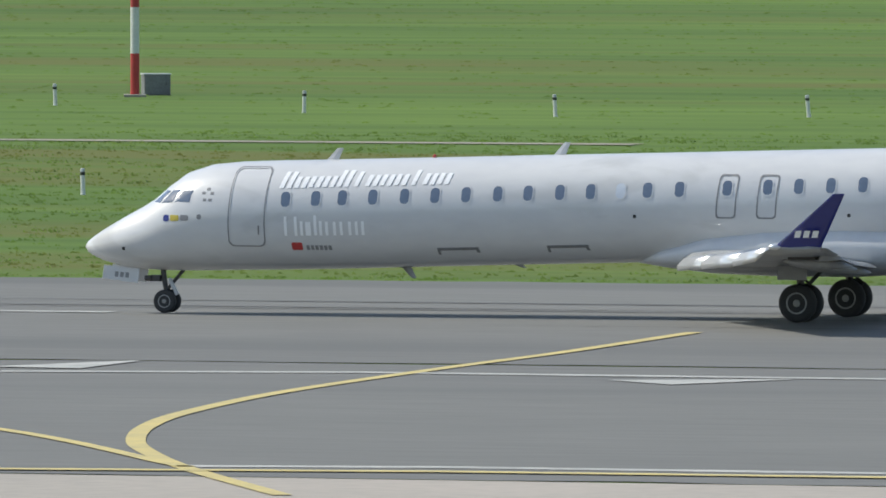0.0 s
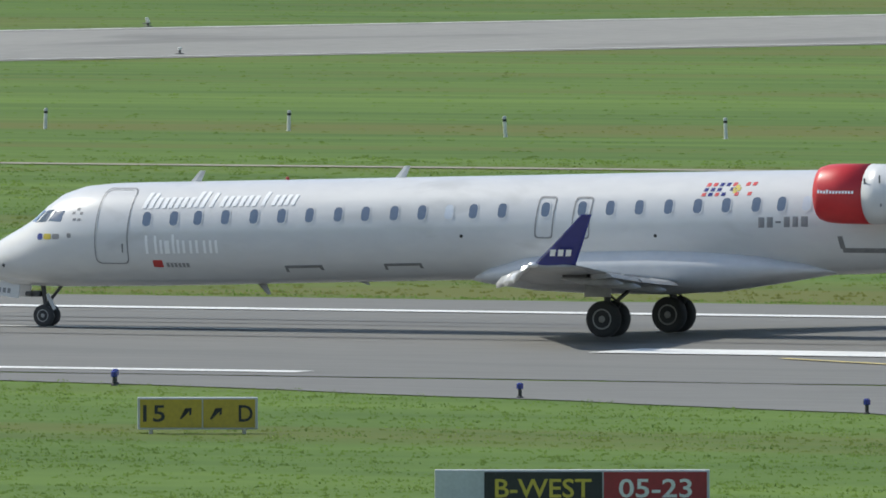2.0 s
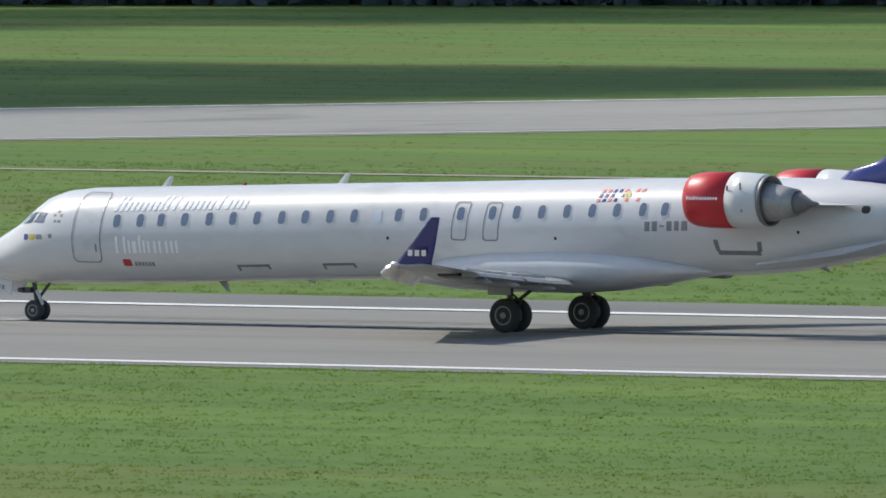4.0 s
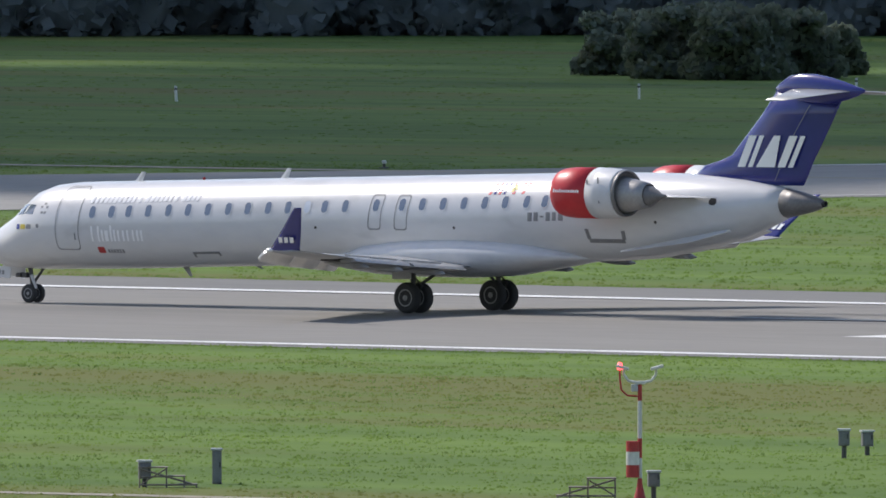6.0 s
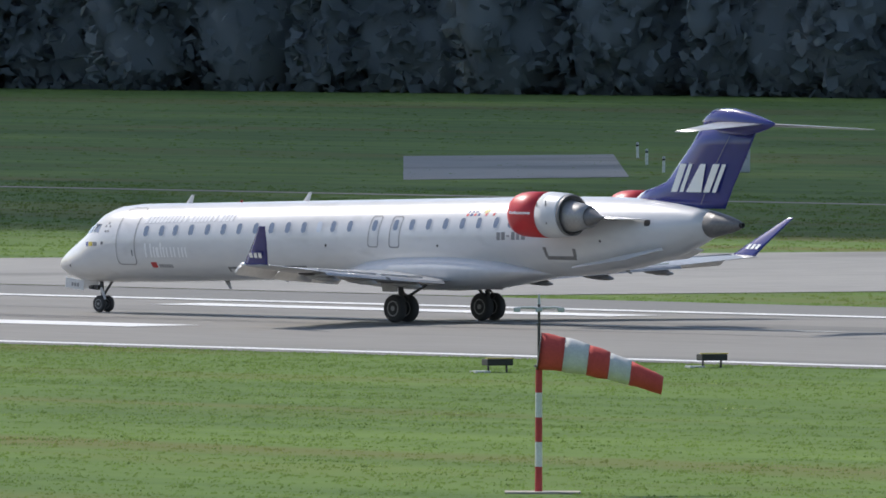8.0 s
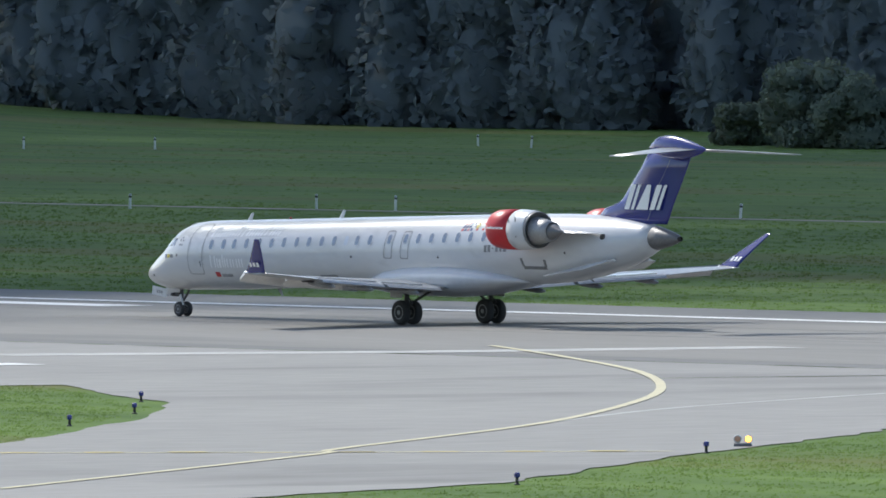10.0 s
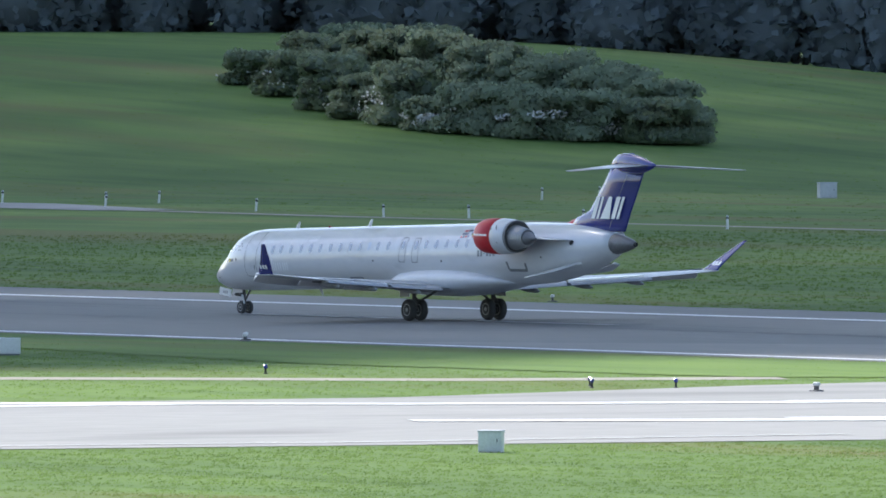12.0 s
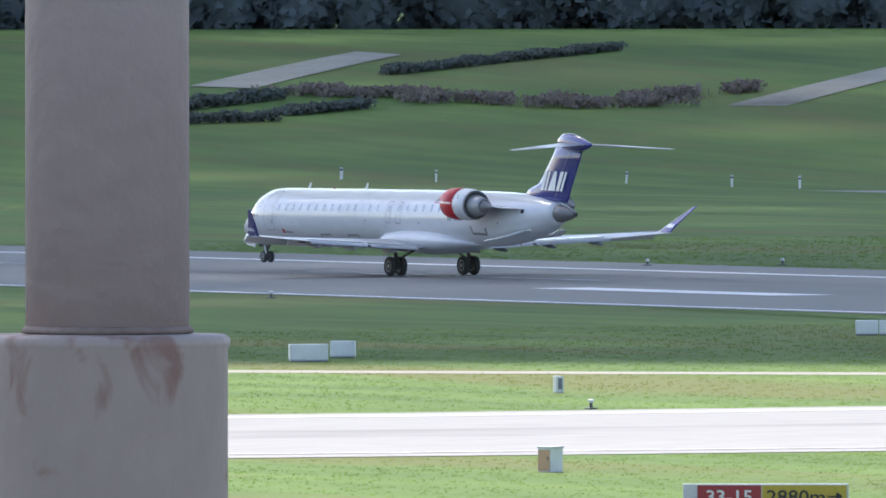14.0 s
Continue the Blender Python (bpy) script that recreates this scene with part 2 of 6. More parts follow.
def box(bm, sx, sy, sz, at=(0, 0, 0), bevel=0.0, turn=None):
    """A box with its base's centre at the point, edges bevelled."""
    m = Matrix.Translation(at) @ (turn or Matrix()) @ Matrix.Translation((0, 0, sz / 2)) @ Matrix.Diagonal((sx, sy, sz, 1))
    g = bmesh.ops.create_cube(bm, size=1, matrix=m)
    if bevel:
        es = list({e for v in g["verts"] for e in v.link_edges})
        bmesh.ops.bevel(bm, geom=es, offset=bevel, segments=2, affect="EDGES", profile=0.6)
    return bm


def tube(bm, a, b, r1, r2=None, seg=12, caps=True):
    """A round bar from a to b."""
    a, b = Vector(a), Vector(b)
    d = b - a
    m = Matrix.Translation((a + b) / 2) @ d.to_track_quat("Z", "Y").to_matrix().to_4x4()
    bmesh.ops.create_cone(bm, cap_ends=caps, segments=seg, radius1=r1, radius2=r1 if r2 is None else r2, depth=d.length, matrix=m)
    return bm


def loft(bm, rings, close=True, caps=True):
    """Skin over rings of points."""
    vs = [[bm.verts.new(p) for p in ring] for ring in rings]
    n = len(vs[0])
    for a, b in zip(vs, vs[1:]):
        for i in range(n if close else n - 1):
            j = (i + 1) % n
            bm.faces.new((a[i], a[j], b[j], b[i]))
    if caps and close:
        bm.faces.new(vs[0][::-1])
        bm.faces.new(vs[-1])
    bmesh.ops.recalc_face_normals(bm, faces=bm.faces)
    return bm


def lathe(bm, profile, axis="z", at=(0, 0, 0), seg=24):
    """Turns a profile of (radius, place along the axis) about the axis."""
    rings = []
    for r, h in profile:
        ring = []
        for i in range(seg):
            a = 2 * math.pi * i / seg
            c, s = max(r, 0.0005) * math.cos(a), max(r, 0.0005) * math.sin(a)
            p = {"z": (c, s, h), "x": (h, c, s), "y": (c, h, s)}[axis]
            ring.append((p[0] + at[0], p[1] + at[1], p[2] + at[2]))
        rings.append(ring)
    return loft(bm, rings)


def facing(x, y, z=0.0, extra=0.0):
    """A pose at the place whose front (-y) looks along the apron side, square to the sight line from the terrace."""
    return pose(x, y, z, 0, 0, math.degrees(math.atan2(-x, y)) + extra)


def thing(name, label, category, group="", m=None, kind=""):
    ob = tagged(new(name), label, category, group, kind)
    if m is not None:
        ob.matrix_world = m
    return ob


def structure(name, bm, material, label, category, smooth=False):
    return tagged(link(name, bm, material, None, "", smooth), label, category, "", "structure")


def band(bm, pts, width, z, joint=None):
    """A flat band of that width along a line of points; width may be a list."""
    n = len(pts)
    left, right = [], []
    for i, p in enumerate(pts):
        a, b = Vector(pts[max(i - 1, 0)]), Vector(pts[min(i + 1, n - 1)])
        d = (b - a).normalized()
        s = Vector((-d.y, d.x)) * ((width[i] if isinstance(width, (list, tuple)) else width) / 2)
        left.append(bm.verts.new((p[0] + s.x, p[1] + s.y, z)))
        right.append(bm.verts.new((p[0] - s.x, p[1] - s.y, z)))
    for i in range(n - 1):
        f = bm.faces.new((left[i], right[i], right[i + 1], left[i + 1]))
        f.normal_update()
        if f.normal.z < 0:
            f.normal_flip()
    return bm


def curve(pts, steps=8):
    """A smooth line through the points."""
    out = []
    for i in range(len(pts) - 1):
        p0, p1, p2, p3 = (Vector(pts[max(0, min(len(pts) - 1, k))]) for k in (i - 1, i, i + 1, i + 2))
        for j in range(steps):
            t = j / steps
            out.append(0.5 * ((2 * p1) + (p2 - p0) * t + (2 * p0 - 5 * p1 + 4 * p2 - p3) * t * t + (3 * p1 - p0 - 3 * p2 + p3) * t ** 3))
    return [tuple(p) for p in out] + [tuple(pts[-1])]


# ---- ground ----
def ease(a):
    a = min(max(a, 0.0), 1.0)
    return a * a * (3 - 2 * a)


def rise(x, y):
    """The height of the grassy mound beyond the perimeter track."""
    d, l = -0.848 * x + 0.53 * y, -0.53 * x - 0.848 * y
    return 9.7 * ease((l + 138) / 138) * ease((d - 1280) / 260)


def make_ground():
    xs = [-5000, -3500, -2600, -2000] + list(range(-1700, 61, 10)) + [300, 1200, 3000, 5000]
    ys = [-3000, -1000, -200, 60, 150] + list(range(200, 1301, 10)) + [1500, 2000, 3000, 5000]
    co = [(x, y, rise(x, y)) for y in ys for x in xs]
    n = len(xs)
    fa = [(j * n + i, j * n + i + 1, (j + 1) * n + i + 1, (j + 1) * n + i) for j in range(len(ys) - 1) for i in range(n - 1)]
    me = bpy.data.meshes.new("ground")
    me.from_pydata(co, [], fa)
    me.materials.append(M["grass"])
    me.polygons.foreach_set("use_smooth", [True] * len(me.polygons))
    tagged(new("ground", me), "mown airfield grass rising to a low mound before the wood", "grass", "", "structure")


make_ground()


def flat(name, pts_list, material, z, label, category):
    bm = bmesh.new()
    for pts in pts_list:
        f = bm.faces.new([bm.verts.new((x, y, z)) for x, y in pts])
        f.normal_update()
        if f.normal.z < 0:
            f.normal_flip()
    bmesh.ops.triangulate(bm, faces=bm.faces)
    return structure(name, bm, material, label, category)


def ragged(pts, size, step=1.5, seed=1):
    """The outline with its edge frayed by grass."""
    rng = random.Random(seed)
    out = []
    n = len(pts)
    for i in range(n):
        a, b = Vector(pts[i]), Vector(pts[(i + 1) % n])
        k = max(1, min(220, int((b - a).length / step)))
        d = (b - a).normalized()
        s = Vector((-d.y, d.x))
        for j in range(k):
            q = a.lerp(b, j / k) + s * (rng.uniform(-size, size) if j else 0)
            out.append((q.x, q.y))
    return out


# the runway, its shoulders, the crossing runway and the taxiways
flat("runway_main", [ragged([(-2600, 425.4), (-640, 425.4), (-360, 425.4), (-208, 425.4), (60, 425.4), (60, 484), (-208, 483), (-420, 483.5), (-640, 484.5), (-860, 484.5), (-2600, 485)], 0.25)],
     M["asphalt"], 0.020, "grey asphalt runway with white edge lines and rubber marks", "runway")
flat("runway_worn", [ragged([(-676, 428.6), (-400, 428.9), (-236, 429.2), (-229, 445), (-238, 458), (-231, 471.5), (-420, 471.6), (-660, 471.8), (-655, 450)], 0.2)],
     M["asphalt_worn"], 0.0245, "paler worn middle stretch of the asphalt runway", "runway")
flat("runway_crossing", [[(-330, 1040), (-478, 591), (-507, 484.5), (-577, 484.8), (-524, 629), (-400, 1045)],
                         [(-520, 425), (-529, 372), (-532, 345), (-537, 300), (-548, 230), (-602, 230), (-589, 320), (-589, 350), (-590, 376), (-600, 398), (-608, 425)]],
     M["asphalt_pale"], 0.024, "pale worn asphalt of the crossing runway", "runway")
flat("taxiway_apron", [ragged([(60, 425.0), (60, 364), (-111, 364), (-128, 364.6), (-146, 365.5), (-155, 382.5), (-162, 391.5), (-171, 400), (-181, 408), (-193, 413.5), (-207, 419), (-222, 424.8)], 0.3, 2.5)],
     M["asphalt"], 0.022, "dark asphalt taxiway joining the runway", "taxiway")
flat("apron", [[(60, 363.6), (60, 300), (-100, 300), (-146, 365), (-128, 364.2), (-111, 363.6)]], M["concrete"], 0.021,
     "pale reddish concrete apron slabs", "apron")
flat("taxiway_west", [ragged([(-414, 300), (-429, 331.5), (-447, 351.5), (-465, 374), (-485, 392), (-507, 424.8), (-519, 424.6), (-527, 388), (-514, 380.7), (-507, 377.6), (-500, 372.5), (-489, 363.3), (-470, 344.2), (-454, 324.1), (-437, 303)], 0.25, 2.0)],
     M["asphalt_pale"], 0.028, "pale asphalt taxiway curving off the runway", "taxiway")
flat("grass_island", [ragged([(-608, 424.8), (-618, 424.6), (-760, 424.6), (-640, 404), (-612, 405.5), (-605.5, 415)], 0.3, 2.0)], M["grass"], 0.030,
     "strip of mown grass beside the runway", "grass")
flat("perimeter_track", [[(-200, 626.5), (-700, 627), (-900, 628.5), (-1000, 634), (-1060, 641), (-1170, 649), (-1170, 647), (-1060, 638.8), (-1000, 631.8), (-900, 626.5), (-700, 625), (-200, 624.5)]],
     M["dirt"], 0.03, "narrow gravel perimeter track through the grass", "track")
flat("service_path", [ragged([(-608, 405), (-612, 392), (-620, 382), (-627, 371), (-643, 352), (-680, 310), (-683, 313), (-646, 355), (-630, 374), (-623, 385), (-616, 394), (-612, 407)], 0.15)],
     M["dirt"], 0.016, "narrow paved service path in the grass", "path")
flat("footpath", [ragged([(-262, 374), (-270, 361), (-272, 336.4), (-280, 334.8), (-291, 333.6), (-307, 333.4), (-330, 331), (-330, 330.3), (-307, 332.4), (-291, 332.6), (-280, 333.8), (-271, 335.4), (-269, 361), (-261, 374)], 0.12)],
     M["dirt"], 0.016, "narrow trodden path in the grass", "path")
# added out of view, so that green grass bounce does not tint the near post
flat("bounce_paving", [[(-150, -110), (150, -110), (150, 150), (-150, 150)]], M["asphalt_pale"], 0.03, "unseen pale paving added to bounce neutral light onto the near post", "pavement")
flat("far_pavement", [[(-689.27, 654.73), (-688.34, 669.32), (-740.68, 719.04), (-743.36, 706.11)]], M["asphalt_pale"], 0.03, "pale paved stub beyond the runway", "pavement")
flat("mound_pavement", [[(-1030, 633.5), (-1036, 634.2), (-1072, 636), (-1120, 640), (-1120, 649), (-1089, 646.5), (-1059, 648.8), (-1030, 640)]], M["asphalt_pale"], 0.034,
     "pale paved lay-by on the perimeter track", "pavement")


def lines():
    z = 0.034
    laid = []

    def paint(name, bands, material, label):
        bm = bmesh.new()
        for pts, w in bands:
            band(bm, pts, w, z + 0.004 * (len(laid) % 5))
        laid.append(structure(name, bm, material, label, "marking"))

    paint("edge_line", [([(-520, 427.4), (-205, 428.0)], 1.2)], M["white_line"], "white painted runway edge line")
    paint("edge_line", [([(-2400, 426.2), (-900, 426.2), (-605, 427.4)], 1.2)], M["white_line"], "white painted runway edge line")
    paint("edge_line", [([(-176, 473.4), (-300, 472.6), (-860, 473.0), (-2400, 474)], 1.5)], M["white_line"], "white painted runway edge line")
    for k in range(5):
        x = -204.5 - 149.6 * k
        for y, w in ((445.2, 3.4), (467.4, 2.6)):
            paint("touchdown_bar", [([(x, y), (x + 23.3, y)], w if k != 1 else w * 1.1)], M["white_line"], "broad white touchdown bar painted on the runway")
    for i in range(34):
        x = 20 - 60 * i
        if not -600 < x < -540:
            paint("centre_line", [([(x, RUNWAY_Y), (x - 30, RUNWAY_Y)], 0.9)], M["worn_line"], "worn white centre line dash on the runway")
    # crossing runway
    paint("crossing_bar", [([(-573.72, 409.08), (-577.33, 384.88)], 2.6)], M["white_line"], "broad white bar painted on the crossing runway")
    paint("crossing_bar", [([(-550.86, 404.31), (-556.21, 370.81)], 2.6)], M["white_line"], "broad white bar painted on the crossing runway")
    paint("crossing_bar", [([(-570.64, 401.78), (-580.56, 370.19), (-588.41, 358.13)], 2.2)], M["white_line"], "broad white bar painted on the crossing runway")
    paint("crossing_bar", [([(-552.87, 372.25), (-559.46, 357.10)], 2.6)], M["white_line"], "broad white bar painted on the crossing runway")
    paint("crossing_line", [([(-556.84, 443.26), (-558.11, 428.34), (-562.80, 411.80)], 3.0)], M["worn_line"], "worn white line across the runways")
    paint("crossing_line", [([(-584.50, 365.19), (-585.14, 347.30), (-584.92, 332.52), (-584.69, 319.61), (-594, 260)], 1.6)], M["white_line"], "white edge line of the crossing runway")
    paint("crossing_line", [([(-537, 360), (-536, 340), (-539, 315), (-544, 280)], 0.9)], M["worn_line"], "worn edge line of the crossing runway")
    paint("crossing_line", [([(-480, 592), (-384, 884)], 1.2)], M["worn_line"], "worn edge line of the crossing runway")
    paint("crossing_line", [([(-519, 640), (-419, 976)], 1.2)], M["white_line"], "white edge line of the crossing runway")
    paint("crossing_bar", [([(-443.29, 795.78), (-433.69, 812.86)], 2.4)], M["white_line"], "broad white bar painted on the crossing runway")
    paint("crossing_bar", [([(-505, 640), (-492, 682)], 2.4)], M["white_line"], "broad white bar painted on the crossing runway")
    # taxiways
    paint("taxi_line", [(curve([(-121.12, 356.07), (-127.09, 367.62), (-130.86, 375.90), (-132.97, 381.39), (-135.01, 388.05), (-136.70, 395.42), (-138.52, 407.25), (-139.73, 422.26), (-140.35, 433.31), (-141.55, 447.26)]), 0.42)], M["yellow_line"], "curved yellow taxi line")
    paint("taxi_line", [(curve([(-127.50, 368.65), (-128.18, 369.64), (-137.18, 385.01), (-149.25, 400.29), (-160.64, 412.31), (-166.54, 417.27), (-181.75, 429.62), (-198.19, 441.52)]), 0.36)], M["yellow_line"], "curved yellow taxi line")
    paint("apron_edge", [([(60, 367.6), (-121.56, 367.37), (-130.48, 365.95), (-141.95, 364.34)], 0.8)], M["yellow_line"], "double yellow edge line of the apron")
    paint("apron_edge", [([(60, 365.9), (-122.34, 369.72), (-127.45, 368.67)], 0.9)], M["worn_line"], "pale edge line of the apron")
    paint("arrow_line", [([(-100, 418.6), (-130.30, 418.91), (-140.71, 419.30), (-148.84, 417.46)], 0.9)], M["worn_line"], "worn white line with arrow heads")
    paint("arrow_head", [([(-129.98, 417.91), (-132.74, 415.20)], [0.2, 3.2])], M["worn_line"], "worn white arrow head")
    paint("arrow_head", [([(-148.82, 419.73), (-148.03, 424.59)], [2.4, 0.3])], M["worn_line"], "worn white arrow head")
    paint("taxi_line", [(curve([(-432.03, 316.12), (-453.71, 343.32), (-458.47, 347.97), (-477.18, 369.92), (-496.25, 388.67), (-511.61, 401.91), (-529.64, 415.07), (-548.58, 426.56), (-564.36, 435.40)]), 0.34)], M["pale_yellow_line"], "curved yellow taxi line")
    paint("taxi_line", [(curve([(-477.18, 369.92), (-489.99, 385.16), (-501.38, 403.40)]), 0.3)], M["worn_line"], "worn taxi line")
    a, b = Vector((-460.83, 337.19)), Vector((-450.92, 354.67))
    paint("holding_line", [([tuple(a), tuple(b)], 0.5)], M["pale_yellow_line"], "faded yellow holding line across the taxiway")
    for i in range(8):
        paint("hold_dash", [([a.lerp(b, i / 8), a.lerp(b, (i + 0.45) / 8)], 0.9)], M["yellow_line"], "yellow holding line dash")


lines()


def skids():
    rng = random.Random(5)
    bm = bmesh.new()
    for _ in range(70):
        x, y = rng.uniform(-900, -60), rng.choice((452.5, 461.5)) + rng.gauss(0, 2.0)
        n = rng.uniform(12, 70)
        band(bm, [(x, y), (x + n / 2, y + rng.uniform(-0.3, 0.3)), (x + n, y + rng.uniform(-0.5, 0.5))], [0.05, rng.uniform(0.25, 0.7), 0.05], 0.029 + rng.uniform(0, 0.003))
    tagged(link("tyre_marks", bm, M["rubber_marks"]), "dark tyre rubber streaks along the runway", "tyre marks", "", "stuff")


skids()


# ---- the airliner: local x runs aft from the main wheels, y away from the terrace, z up ----
U0 = 19.4
BODY = [  # place from the nose, top, bottom, half width
    (0.0, 1.68, 1.60, 0.04), (0.07, 1.78, 1.50, 0.15), (0.2, 1.88, 1.42, 0.26), (0.47, 2.06, 1.30, 0.44), (0.8, 2.25, 1.21, 0.60), (1.15, 2.44, 1.13, 0.75),
    (1.55, 2.65, 1.09, 0.90), (1.94, 2.88, 1.07, 1.01), (2.34, 3.22, 1.06, 1.11), (2.79, 3.53, 1.06, 1.20), (3.39, 3.72, 1.07, 1.28),
    (4.2, 3.80, 1.09, 1.33), (5.2, 3.835, 1.105, 1.345), (7.0, 3.88, 1.15, 1.345), (9.5, 3.945, 1.23, 1.345), (12.5, 4.03, 1.315, 1.345), (16.0, 4.12, 1.41, 1.345),
    (20.0, 4.23, 1.52, 1.345), (24.0, 4.33, 1.60, 1.345), (26.0, 4.37, 1.66, 1.34), (27.5, 4.38, 1.76, 1.31), (29.0, 4.36, 1.99, 1.22),
    (30.0, 4.31, 2.20, 1.10), (31.0, 4.22, 2.46, 0.92), (32.0, 4.07, 2.85, 0.66), (32.5, 3.97, 3.08, 0.50)]


def body_at(u):
    for a, b in zip(BODY, BODY[1:]):
        if a[0] <= u <= b[0]:
            k = (u - a[0]) / (b[0] - a[0])
            return tuple(p + (q - p) * k for p, q in zip(a, b))
    return BODY[-1]


def skin(u, z, off=0.0, side=-1):
    """A point on the fuselage's side at that height."""
    _, top, bot, hw = body_at(u)
    zc, hz = (top + bot) / 2, (top - bot) / 2
    k = max(-0.999, min(0.999, (z - zc) / hz))
    y = hw * math.sqrt(1 - k * k)
    n = Vector((0, y / hw ** 2, (z - zc) / hz ** 2)).normalized()
    return Vector((u - U0, side * (y + off * n.y), z + off * n.z))


def decal(bm, pts, off=0.006, side=-1):
    """A thin plate of that outline (place, height) that follows the fuselage."""
    cu, cz = sum(p[0] for p in pts) / len(pts), sum(p[1] for p in pts) / len(pts)
    rings = []
    for k, o in ((1.0, -0.004), (1.0, off), (0.66, off), (0.33, off)):
        rings.append([bm.verts.new(skin(cu + (u - cu) * k, cz + (z - cz) * k, o, side)) for u, z in pts])
    c = bm.verts.new(skin(cu, cz, off, side))
    n = len(pts)
    for a, b in zip(rings, rings[1:]):
        for i in range(n):
            bm.faces.new((a[i], a[(i + 1) % n], b[(i + 1) % n], b[i]))
    for i in range(n):
        bm.faces.new((rings[-1][i], rings[-1][(i + 1) % n], c))
    bmesh.ops.recalc_face_normals(bm, faces=bm.faces)
    return bm


def curved_bar(bm, u0, u1, z, h, lean, off, side):
    """A thin upright or leaning bar that follows the fuselage's curve."""
    n = max(2, int(h / 0.06))
    row = [[bm.verts.new(skin(u + lean * h * k / n, z + h * k / n, off, side)) for u in (u0, u1)] for k in range(n + 1)]
    for a, b in zip(row, row[1:]):
        bm.faces.new((a[0], a[1], b[1], b[0]) if side < 0 else (a[1], a[0], b[0], b[1]))
    return bm


def frame_line(bm, pts, w, off=0.007, side=-1):
    """A closed raised line of that width round the outline on the fuselage."""
    n = len(pts)
    cu, cz = sum(p[0] for p in pts) / n, sum(p[1] for p in pts) / n
    fine = []
    for i in range(n):
        a, b = pts[i], pts[(i + 1) % n]
        k = max(1, int(math.dist(a, b) / 0.18))
        fine += [(a[0] + (b[0] - a[0]) * j / k, a[1] + (b[1] - a[1]) * j / k) for j in range(k)]
    hu = max(abs(p[0] - cu) for p in fine)
    hz = max(abs(p[1] - cz) for p in fine)
    inner = [(cu + (u - cu) * (1 - w / hu), cz + (z - cz) * (1 - w / hz)) for u, z in fine]
    a = [bm.verts.new(skin(u, z, off, side)) for u, z in fine]
    b = [bm.verts.new(skin(u, z, off, side)) for u, z in inner]
    for i in range(len(a)):
        j = (i + 1) % len(a)
        bm.faces.new((a[i], a[j], b[j], b[i]))
    bmesh.ops.recalc_face_normals(bm, faces=bm.faces)
    return bm


def rounded(u, z, w, h, r, lean=0.0, n=4):
    pts = []
    for cx, cz, a0 in ((w / 2 - r, h / 2 - r, 0), (-w / 2 + r, h / 2 - r, 90), (-w / 2 + r, -h / 2 + r, 180), (w / 2 - r, -h / 2 + r, 270)):
        for i in range(n + 1):
            a = radians(a0 + 90 * i / n)
            x, y = cx + r * math.cos(a), cz + r * math.sin(a)
            pts.append((u + x + lean * y, z + y))
    return pts


def airfoil(le, te, y, z_le, z_te, thick, n=9):
    """A ring of wing section from leading to trailing edge and back."""
    up, lo = [], []
    for i in range(n):
        k = (1 - math.cos(math.pi * i / (n - 1))) / 2
        t = thick * (1.4845 * math.sqrt(k) - 0.63 * k - 1.758 * k * k + 1.4215 * k ** 3 - 0.5075 * k ** 4) * 1.0
        zc = z_le + (z_te - z_le) * k
        u = le + (te - le) * k
        up.append((u - U0, y, zc + t * 1.05 + 0.004))
        lo.append((u - U0, y, zc - t * 0.85 - 0.004))
    return up + lo[::-1]


WING = [  # from the middle outwards: place across, leading edge, trailing edge, heights of both, thickness
    (0.9, 15.9, 21.0, 1.52, 1.42, 0.46), (2.2, 16.7, 21.05, 1.58, 1.46, 0.40), (4.7, 18.05, 21.35, 1.70, 1.62, 0.30), (8.5, 20.1, 22.30, 1.90, 1.86, 0.19), (11.58, 21.62, 22.94, 2.13, 2.13, 0.10)]


def wing_at(v):
    for a, b in zip(WING, WING[1:]):
        if a[0] <= v <= b[0]:
            k = (v - a[0]) / (b[0] - a[0])
            return tuple(p + (q - p) * k for p, q in zip(a, b))
    return WING[-1]


